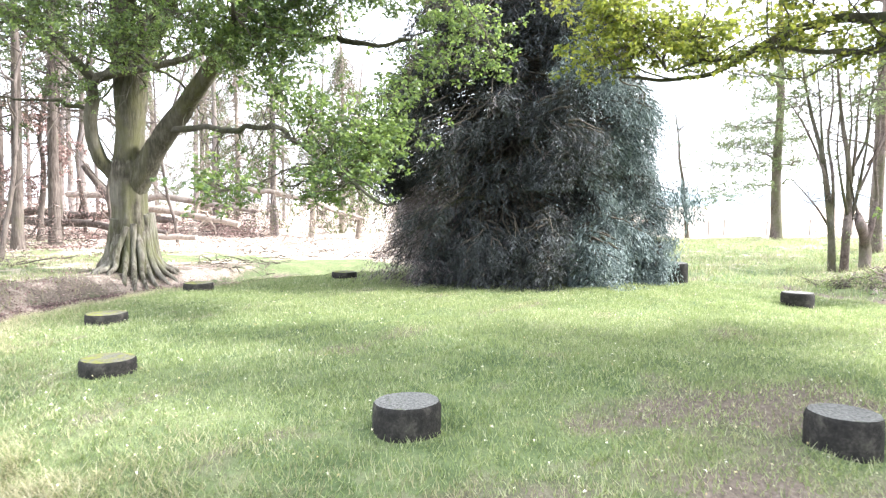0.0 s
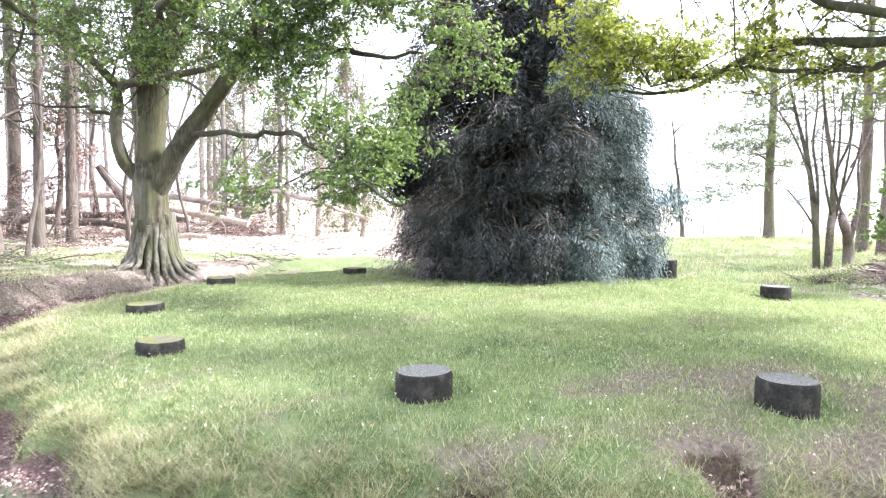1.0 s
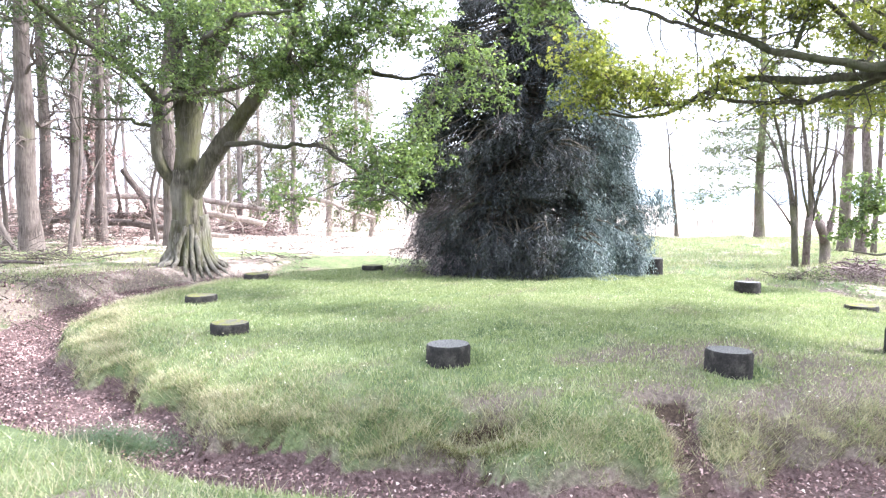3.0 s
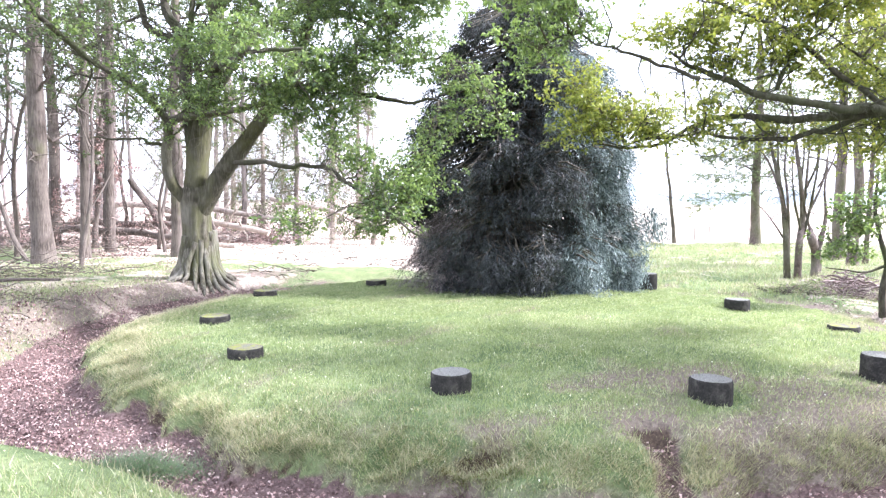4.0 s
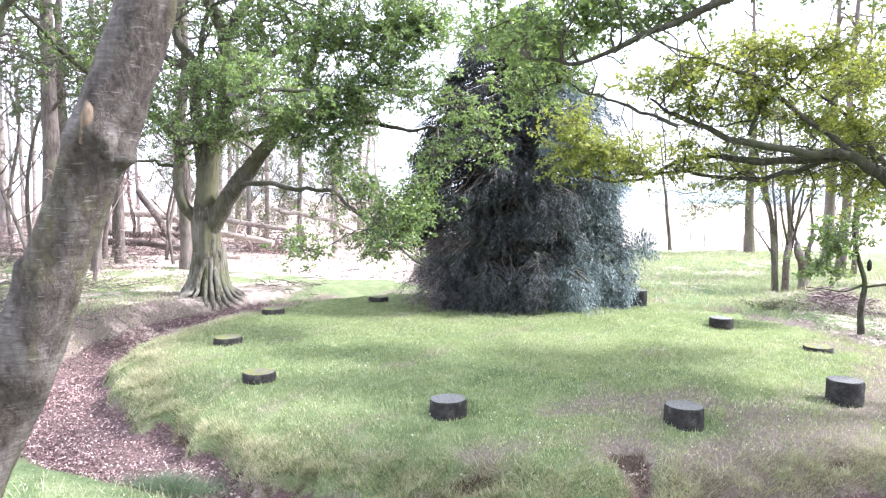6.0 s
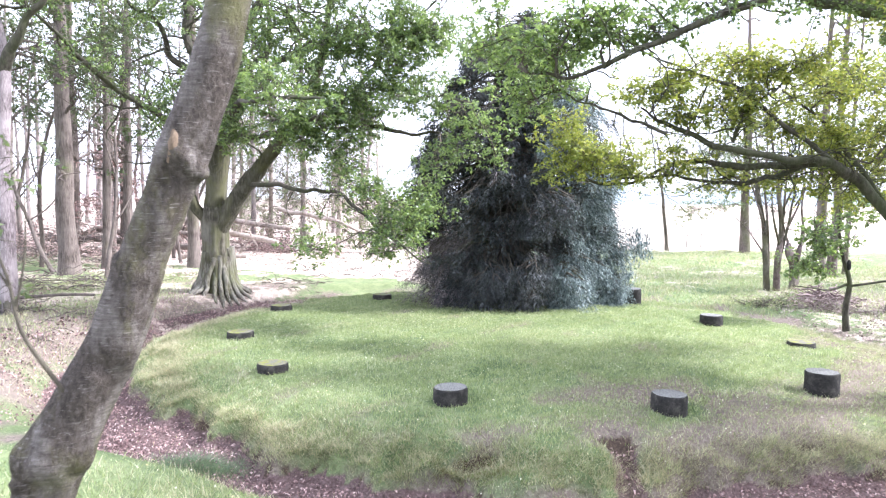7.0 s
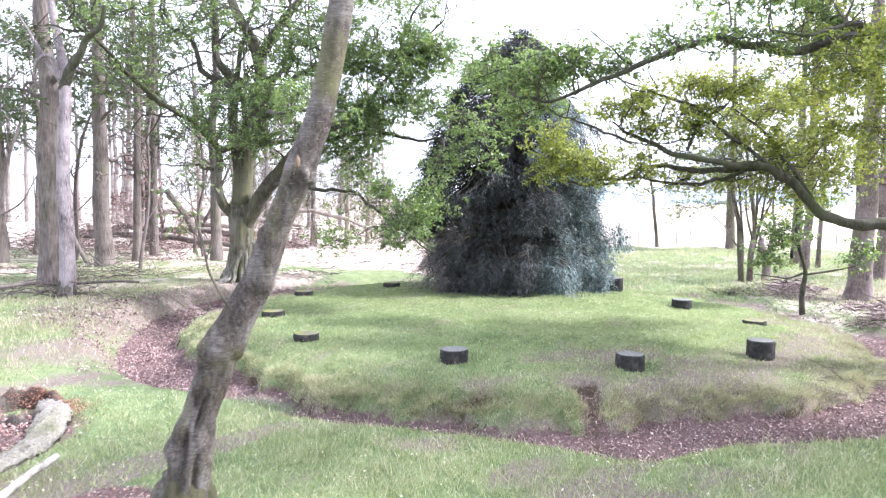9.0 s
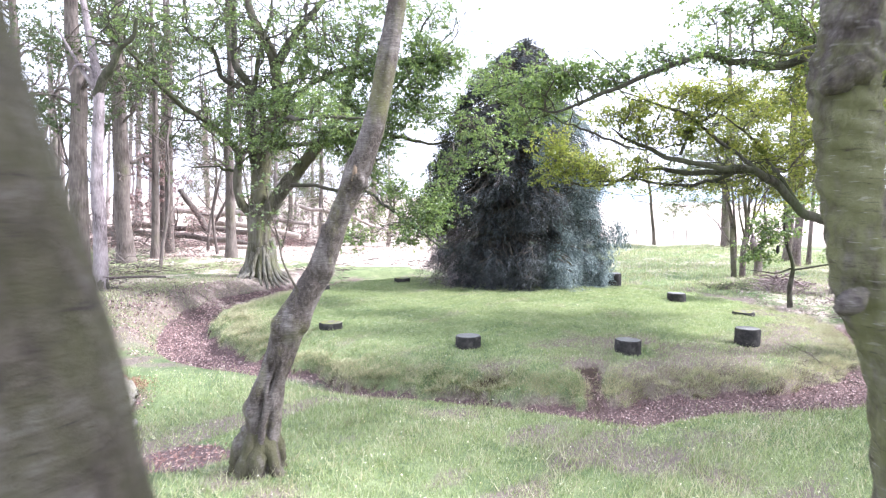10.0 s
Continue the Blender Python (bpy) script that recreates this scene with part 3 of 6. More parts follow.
def along(*lines):
    return np.concatenate([curve_points(p, 8 * len(p)) for p in lines])


def big_oak():
    thing = empty("oak_tree", at_ground(-7.9, 5.3), "broad old oak with forked trunk and spreading buttress roots", "tree")
    z0 = float(ground_z(-7.9, 5.3))
    spur = lambda t, a: 1 + (1 - t) ** 2.5 * (0.20 * np.sin(9 * a + 1.5) + 0.14 * np.sin(14 * a)) + 0.05 * np.sin(5 * a + 2) * (1 - t)
    s = Soup()
    line = curve_points([(-7.88, 5.3, z0 - 0.25), (-7.9, 5.3, z0 + 0.35), (-7.9, 5.3, 1.1), (-7.93, 5.3, 1.75), (-7.93, 5.3, 2.2), (-7.92, 5.3, 2.6)], 38)
    tube(s, line, [0.64, 0.56, 0.47, 0.41, 0.38, 0.365, 0.365, 0.375, 0.38, 0.34, 0.25], 44, 0.04, True, spur)
    trunk = hang(s.object("trunk", TRUNK_BARK, None, "pale grey fluted trunk"), thing)
    # buttress roots running down into the ditch
    for k in range(17):
        a = radians(-150 + k * 14.5 + rng.uniform(-4, 4))
        d = np.array((math.cos(a), math.sin(a), 0))
        far = rng.uniform(0.62, 0.80) + 0.26 * max(0, math.cos(a - radians(-55)))
        p = [np.array((-7.9, 5.3, 0)) + d * q for q in (0.36, 0.47, 0.47 + 0.4 * (far - 0.47), far, far + 0.14)]
        h = [1.05 * rng.uniform(0.7, 1.2), 0.45, 0.14, 0.03, -0.10]
        p = [np.array((*q[:2], float(ground_z(q[0], q[1])) + hh)) + np.array((*rng.normal(0, 0.03, 2), 0)) for q, hh in zip(p, h)]
        on_part(limb(thing, "root", p, 0.085 * rng.uniform(0.8, 1.3), 0.03, ROOT_BARK, 8, 0.12, 5), trunk)
    main = [(-7.95, 5.3, 1.9), (-7.88, 5.3, 3.0), (-7.7, 5.3, 4.2), (-7.35, 5.4, 5.4), (-7.36, 5.4, 7.0), (-8.1, 5.3, 8.7), (-8.4, 5.3, 10.4)]
    left = [(-8.02, 5.25, 2.0), (-8.34, 5.1, 2.4), (-8.53, 5.0, 2.95), (-8.46, 4.9, 3.7), (-8.36, 4.9, 4.16), (-7.3, 4.5, 4.26), (-6.1, 3.8, 4.32), (-4.8, 2.4, 4.5), (-4.2, 0.6, 4.5)]
    right = [(-7.92, 5.3, 1.6), (-7.6, 5.25, 2.2), (-7.04, 5.1, 3.0), (-6.34, 4.8, 3.78), (-5.7, 4.5, 4.52), (-5.15, 4.2, 5.2), (-4.7, 3.9, 6.2), (-4.4, 3.6, 7.6)]
    low = [(-6.9, 5.0, 3.1), (-5.8, 4.2, 3.09), (-4.84, 3.2, 2.87), (-4.1, 2.3, 2.91), (-3.52, 1.4, 2.61), (-2.87, 0.2, 2.16), (-2.34, -0.8, 1.86), (-1.75, -1.6, 1.58)]
    up = [(-5.6, 4.5, 4.6), (-4.5, 3.6, 4.9), (-3.43, 3.0, 4.55), (-2.56, 2.5, 4.37), (-1.6, 2.0, 4.25)]
    fork = [(-7.36, 5.4, 6.9), (-6.69, 5.2, 7.95), (-5.93, 5.0, 8.6), (-5.3, 4.8, 9.6)]
    back = [(-7.95, 5.5, 3.4), (-8.2, 5.6, 4.6), (-8.28, 5.6, 6.2), (-8.76, 5.7, 7.3), (-8.74, 5.7, 8.5), (-9.2, 5.7, 10)]
    out = [(-8.4, 4.95, 4.1), (-8.96, 4.3, 4.9), (-9.55, 3.5, 5.25), (-9.9, 2.5, 5.85), (-10.14, 1.5, 6.4), (-10.6, 0.5, 6.9)]
    front = [(-7.6, 5.2, 4.4), (-6.9, 3.6, 4.9), (-6.2, 1.8, 4.9), (-5.4, 0.2, 4.75), (-4.6, -1.2, 4.6), (-3.6, -1.9, 4.5)]
    high = [(-7.3, 5.3, 5.6), (-6.0, 4.2, 6.2), (-4.6, 3.2, 6.5), (-3.0, 2.4, 6.6), (-1.6, 1.8, 6.4)]
    twist = [(-7.92, 5.25, 2.9), (-8.05, 5.2, 4.2), (-7.75, 5.2, 5.3), (-7.95, 5.2, 6.5), (-7.6, 5.1, 8.0), (-7.2, 5.1, 9.6)]
    crook = [(-7.6, 5.3, 4.5), (-7.0, 5.2, 5.4), (-6.8, 5.1, 6.2), (-6.2, 5.0, 6.9), (-6.35, 4.9, 8.2), (-5.9, 4.9, 9.4)]
    bent = [(-8.3, 5.6, 6.2), (-9.0, 5.3, 6.6), (-9.3, 5.0, 7.4), (-9.9, 4.8, 7.9), (-10.0, 4.6, 8.8)]
    arch = [(-4.82, 4.00, 4.73), (-4.00, 3.60, 5.22), (-3.34, 3.20, 5.89), (-2.82, 2.80, 6.56), (-2.59, 2.40, 7.25), (-2.13, 2.20, 8.08)]
    sweep = [(-5.10, 4.00, 6.10), (-4.14, 3.40, 6.41), (-3.43, 2.80, 6.22), (-2.78, 2.20, 5.52), (-2.16, 1.60, 5.05), (-1.46, 1.20, 5.06)]
    side = [(-8.5, 4.95, 3.5), (-9.2, 4.6, 3.7), (-10.0, 4.0, 3.55)]
    for p, a, b, mat in ((main, 0.33, 0.08, OAK_BARK), (left, 0.17, 0.025, OAK_BARK), (right, 0.28, 0.07, OAK_BARK), (low, 0.065, 0.014, LIMB_BARK), (up, 0.10, 0.02, LIMB_BARK),
                         (fork, 0.17, 0.05, LIMB_BARK), (back, 0.19, 0.06, LIMB_BARK), (out, 0.10, 0.02, LIMB_BARK), (front, 0.10, 0.02, LIMB_BARK), (high, 0.11, 0.02, LIMB_BARK), (side, 0.05, 0.012, LIMB_BARK), (twist, 0.13, 0.03, LIMB_BARK), (crook, 0.11, 0.03, LIMB_BARK), (bent, 0.10, 0.025, LIMB_BARK), (arch, 0.075, 0.02, LIMB_BARK), (sweep, 0.06, 0.014, LIMB_BARK)):
        limb(thing, "limb", p, a, b, mat, 12, crook=0.012 if mat is OAK_BARK else 0.045)
    nodes = along(arch, sweep, main[3:], twist[2:], crook[1:], bent, left[4:], right[3:], low[2:], up, fork, back[2:], out, front, high)
    clumps = [
        ((-7.85, 2.20, 5.05), (0.63, 0.62, 0.48), 16), ((-6.91, 2.00, 5.26), (0.68, 0.66, 0.43), 24), ((-5.87, 1.80, 5.23), (0.67, 0.65, 0.49), 26), ((-7.50, 2.20, 4.38), (0.63, 0.62, 0.28), 11),
        ((-6.25, 1.80, 4.25), (0.73, 0.70, 0.31), 25), ((-5.35, 1.60, 4.49), (0.60, 0.60, 0.42), 25), ((-8.29, 2.20, 4.70), (0.38, 0.43, 0.30), 6), ((-5.94, 2.50, 6.21), (0.64, 0.63, 0.51), 16),
        ((-4.79, 2.40, 6.32), (0.64, 0.63, 0.51), 21), ((-3.76, 2.20, 6.15), (0.63, 0.62, 0.50), 19), ((-2.88, 2.00, 6.35), (0.56, 0.57, 0.43), 20), ((-5.43, 2.50, 6.85), (0.77, 0.73, 0.32), 16),
        ((-2.49, 1.60, 5.55), (0.42, 0.47, 0.42), 14), ((-4.59, 2.00, 5.39), (0.56, 0.57, 0.43), 28), ((-4.32, 1.80, 4.52), (0.49, 0.52, 0.43), 32), ((-3.97, 1.50, 3.72), (0.41, 0.46, 0.36), 20),
        ((-3.59, 1.80, 5.00), (0.49, 0.52, 0.43), 18), ((-4.64, 1.60, 4.02), (0.36, 0.42, 0.30), 14), ((-2.99, 1.80, 5.12), (0.49, 0.52, 0.49), 14), ((-3.20, 1.50, 4.37), (0.48, 0.51, 0.22), 7),
        ((-3.60, 1.00, 3.28), (0.40, 0.45, 0.28), 9), ((-3.10, 0.60, 2.91), (0.39, 0.44, 0.27), 10), ((-2.51, 0.20, 2.69), (0.49, 0.52, 0.31), 18), ((-2.13, -0.30, 2.18), (0.42, 0.46, 0.31), 22),
        ((-2.69, -0.20, 2.18), (0.36, 0.42, 0.25), 10), ((-1.94, 0.20, 2.82), (0.33, 0.40, 0.37), 15), ((-2.30, -0.50, 1.79), (0.35, 0.41, 0.19), 11), ((-1.90, 1.50, 5.42), (0.48, 0.51, 0.48), 13),
        ((-1.42, 1.30, 4.69), (0.47, 0.50, 0.47), 15), ((-0.87, 1.00, 4.26), (0.44, 0.48, 0.39), 11), ((-1.76, 1.80, 6.42), (0.55, 0.56, 0.43), 34), ((-1.08, 1.00, 3.69), (0.39, 0.44, 0.32), 7),
        ((-1.65, 1.20, 3.62), (0.35, 0.41, 0.33), 4), ((-0.42, 0.60, 3.72), (0.34, 0.40, 0.31), 5), ((-4.0, -0.6, 1.75), (0.22, 0.22, 0.35), 10), ((-3.41, 2.00, 6.50), (0.66, 0.64, 0.53), 28),
        ((-2.72, 1.50, 5.78), (0.57, 0.58, 0.51), 24), ((-2.29, 1.00, 4.84), (0.49, 0.52, 0.47), 18), ((-3.24, 1.60, 5.04), (0.58, 0.58, 0.44), 20), ((-3.59, 1.40, 4.24), (0.51, 0.53, 0.36), 12),
        ((-2.08, 1.80, 6.46), (0.52, 0.54, 0.59), 24), ((-4.45, 2.00, 5.86), (0.66, 0.64, 0.53), 18), ((-4.11, 2.40, 6.98), (0.68, 0.66, 0.47), 18),
    ]
    crown_top = [
        ((-6.6, 3.0, 8.4), (2.2, 1.6, 1.0), 34), ((-3.4, 3.0, 8.4), (1.8, 1.4, 1.2), 44), ((-9.0, 4.5, 8.6), (1.8, 1.4, 1.0), 30), ((-9.6, 1.2, 7.2), (1.4, 1.0, 0.8), 22),
        ((-7.4, 4.4, 7.4), (1.8, 1.0, 0.8), 18), ((-5.2, 4.2, 7.4), (1.2, 1.0, 0.8), 18), ((-4.5, 4.5, 10.0), (3.0, 2.0, 1.2), 24), ((-8.6, 5.0, 10.6), (3.0, 2.0, 1.0), 50),
        ((-2.2, 2.0, 7.4), (1.0, 0.9, 0.9), 36), ((-4.2, 2.5, 7.6), (1.2, 1.0, 0.9), 34), ((-9.8, 2.6, 6.0), (1.2, 1.0, 0.7), 18),
    ]
    bare = along(left[4:], up, front, out, bent, crook[1:4], high, low[3:])
    loose = [(bare[rng.integers(len(bare))] + rng.normal(0, 0.25, 3), (0.6, 0.6, 0.3), 5) for _ in range(34)]
    foliage(thing, nodes, clumps + loose, OAK_LEAF, 0.078, 66, 0.44, 0.5, gaps=1)
    scrag(thing, along(low[1:], up), 46, (0.4, 1.25), 0.014, LIMB_BARK, 0.2)
    foliage(thing, nodes, crown_top, OAK_LEAF, 0.09, 44, 0.46, 0.4, gaps=1)
    scrag(thing, along(main[3:], twist[2:], crook[1:], bent, left[4:7], right[4:], fork, back[2:], out, high), 165, (0.9, 2.4), 0.033, LIMB_BARK)


def edge_oak():
    """The oak whose long boughs reach over the mound."""
    x, y = 8.9, -3.9
    thing = empty("oak_tree", at_ground(x, y), "leafy oak with long boughs overhanging the mound", "tree")
    z0 = float(ground_z(x, y))
    limb(thing, "trunk", [(x, y, z0 - 0.2), (x, y, z0 + 0.5), (x - 0.1, y + 0.1, 2.0), (x - 0.1, y - 0.1, 4.0), (x + 0.2, y - 0.2, 7.0), (x + 0.4, y, 10.0)], 0.42, 0.12, OAK_BARK, 16)
    bough = [(8.8, -3.85, 1.5), (8.0, -3.6, 2.05), (7.2, -3.45, 2.25), (6.68, -3.4, 2.28), (5.96, -3.4, 2.33), (5.42, -3.4, 2.55), (4.87, -3.4, 3.1), (4.19, -3.6, 3.36), (3.48, -3.7, 3.42), (2.69, -3.6, 3.56), (2.01, -3.4, 3.87), (1.53, -3.2, 4.2)]
    twin = [(4.2, -3.6, 3.34), (3.5, -3.4, 3.30), (2.9, -3.0, 3.35), (2.5, -2.3, 3.38), (2.1, -1.75, 3.2), (1.7, -1.5, 3.03), (1.0, -1.1, 3.1)]
    limb_up = [(8.8, -4.0, 3.2), (7.4, -4.6, 4.1), (6.0, -5.0, 4.85), (4.77, -5.0, 5.55), (3.69, -5.0, 6.35), (2.8, -5.0, 7.2)]
    reach = [(5.6, -5.0, 5.05), (4.7, -5.5, 5.25), (3.7, -5.8, 5.0), (2.79, -6.2, 4.97), (2.29, -6.3, 5.03), (1.55, -6.4, 4.83), (0.78, -6.3, 4.5), (0.12, -6.0, 4.2), (-0.5, -5.6, 4.3)]
    reach2 = [(4.9, -5.4, 5.2), (4.2, -6.3, 5.25), (3.4, -6.9, 5.0), (2.5, -7.4, 4.85)]
    rise = [(5.4, -3.4, 2.6), (5.0, -3.2, 3.3), (4.6, -2.9, 4.0), (4.0, -2.6, 4.6)]
    mid = [(4.6, -3.5, 3.25), (3.8, -3.3, 3.9), (2.9, -3.4, 4.5), (2.1, -3.5, 4.75), (1.0, -3.6, 5.2)]
    under = [(4.10, -3.40, 3.34), (3.75, -3.30, 3.17), (3.45, -3.20, 3.08), (3.01, -3.00, 3.05), (2.50, -2.60, 3.14), (1.94, -2.20, 3.14), (1.33, -1.80, 3.10)]
    spur = [(2.89, -3.50, 3.65), (3.07, -3.40, 4.02), (3.27, -3.30, 4.23), (3.67, -3.20, 4.51), (3.90, -3.20, 4.80), (4.00, -3.20, 5.04)]
    fine = [(1.84, -3.60, 3.76), (1.60, -3.50, 3.88), (1.23, -3.40, 4.05), (0.94, -3.30, 4.17), (0.64, -3.20, 4.27), (0.26, -3.10, 4.46), (-0.13, -3.00, 4.31)]
    for p, a, b in ((under, 0.045, 0.012), (spur, 0.032, 0.01), (fine, 0.03, 0.008), (bough, 0.15, 0.018), (twin, 0.065, 0.014), (limb_up, 0.16, 0.04), (reach, 0.085, 0.014), (reach2, 0.05, 0.012), (rise, 0.05, 0.012), (mid, 0.045, 0.01)):
        limb(thing, "limb", p, a, b, LIMB_BARK, 10, 0.12, crook=0.022)
    nodes = along(bough[6:], twin, under[1:], spur, fine, reach[2:], reach2, rise, mid, limb_up[2:])
    gold = [
        ((1.41, -3.30, 4.34), (0.32, 0.39, 0.18), 9), ((1.88, -3.30, 4.42), (0.32, 0.39, 0.19), 16), ((2.23, -3.40, 4.60), (0.36, 0.42, 0.18), 18), ((2.29, -3.50, 4.08), (0.35, 0.42, 0.19), 18),
        ((2.83, -3.30, 4.35), (0.40, 0.45, 0.23), 20), ((3.03, -3.00, 4.88), (0.41, 0.46, 0.20), 24), ((3.52, -3.00, 4.80), (0.37, 0.43, 0.23), 20), ((3.08, -3.30, 4.02), (0.32, 0.39, 0.19), 15),
        ((3.78, -3.20, 3.90), (0.32, 0.39, 0.23), 14), ((3.83, -3.60, 4.83), (0.31, 0.38, 0.19), 18), ((4.62, -3.00, 3.84), (0.29, 0.37, 0.23), 16), ((4.59, -3.00, 4.49), (0.33, 0.40, 0.31), 12),
        ((2.67, -2.80, 3.56), (0.42, 0.47, 0.10), 10), ((0.90, -1.60, 3.77), (0.42, 0.47, 0.23), 24), ((1.35, -1.70, 3.53), (0.42, 0.47, 0.19), 26), ((1.03, -1.50, 3.27), (0.48, 0.51, 0.13), 20),
        ((1.64, -2.00, 3.45), (0.36, 0.42, 0.15), 13), ((1.83, -2.00, 3.19), (0.46, 0.49, 0.10), 13), ((2.41, -2.60, 3.24), (0.43, 0.47, 0.11), 13), ((3.10, -2.80, 3.12), (0.42, 0.47, 0.09), 12),
        ((0.75, -1.40, 4.12), (0.34, 0.40, 0.19), 13), ((3.83, -3.00, 3.18), (0.41, 0.46, 0.11), 11), ((5.3, -2.4, 3.3), (0.9, 0.9, 0.8), 70), ((3.9, -6.9, 4.5), (0.8, 0.6, 0.5), 20),
        ((4.6, -4.6, 5.7), (1.0, 0.8, 0.4), 40), ((6.6, -3.0, 4.2), (1.2, 1.2, 1.0), 90), ((5.6, -1.6, 4.7), (1.1, 0.9, 0.8), 76), ((6.6, -1.2, 3.5), (1.0, 0.9, 0.9), 64),
        ((5.0, -6.3, 4.9), (0.9, 0.7, 0.6), 44), ((5.9, -3.8, 5.3), (1.1, 0.8, 0.6), 64),
    ]
    green = [
        ((-0.13, -3.00, 4.35), (0.37, 0.43, 0.17), 14), ((0.03, -3.50, 4.72), (0.35, 0.42, 0.14), 14), ((-0.49, -4.00, 4.70), (0.34, 0.40, 0.16), 15), ((-0.82, -4.50, 4.80), (0.35, 0.41, 0.16), 12),
        ((0.17, -4.00, 4.81), (0.22, 0.32, 0.10), 8), ((0.27, -3.00, 4.54), (0.33, 0.40, 0.12), 12), ((-0.23, -2.50, 4.13), (0.26, 0.35, 0.14), 8), ((-0.25, -6.00, 4.51), (0.35, 0.41, 0.09), 10),
        ((2.3, -6.5, 5.05), (1.2, 0.6, 0.25), 26), ((0.3, -5.8, 4.65), (1.1, 0.6, 0.25), 22), ((1.4, -6.4, 4.95), (0.8, 0.5, 0.2), 14),
        ((-0.12, -6.00, 4.86), (0.40, 0.45, 0.15), 16), ((0.46, -6.00, 4.75), (0.40, 0.45, 0.11), 12), ((0.98, -6.20, 4.75), (0.32, 0.39, 0.12), 11), ((-0.46, -5.00, 4.68), (0.37, 0.43, 0.21), 14), ((-0.87, -5.50, 4.92), (0.28, 0.36, 0.20), 9),
        ((2.47, -6.00, 5.74), (0.38, 0.43, 0.19), 14), ((3.07, -6.00, 5.80), (0.42, 0.47, 0.21), 18), ((3.92, -5.60, 5.60), (0.39, 0.44, 0.25), 18), ((4.49, -5.00, 5.11), (0.41, 0.46, 0.31), 18), ((3.75, -6.00, 5.93), (0.38, 0.43, 0.19), 14),
    ]
    # unseen crown clumps, added out of view to shade bank and mound front
    shade_clumps = [((7.5, -6.5, 7.3), (2.2, 1.8, 0.6), 110), ((4.8, -8.6, 7.6), (2.0, 1.6, 0.5), 90), ((9.2, -9.2, 7.6), (2.2, 1.8, 0.6), 100), ((8.6, -4.0, 5.7), (1.3, 1.8, 0.9), 80), ((9.6, -6.2, 5.6), (1.4, 1.6, 0.9), 80), ((10.2, -8.6, 6.2), (1.5, 1.5, 0.9), 70), ((11.8, -7.2, 6.0), (1.6, 1.6, 0.8), 90), ((12.8, -9.6, 6.6), (1.8, 1.6, 0.8), 90), ((11.4, -11.6, 6.8), (1.8, 1.6, 0.8), 80)]
    foliage(thing, nodes, shade_clumps, OAK_LEAF, 0.16, 30, 0.40, 0.5)
    foliage(thing, nodes, gold, GOLD_LEAF, 0.072, 58, 0.40, 0.62, gaps=1)
    foliage(thing, nodes, green, OAK_LEAF, 0.072, 50, 0.38, 0.6, gaps=1)
    scrag(thing, nodes, 90, (0.6, 1.5), 0.013, LIMB_BARK, 0.12)


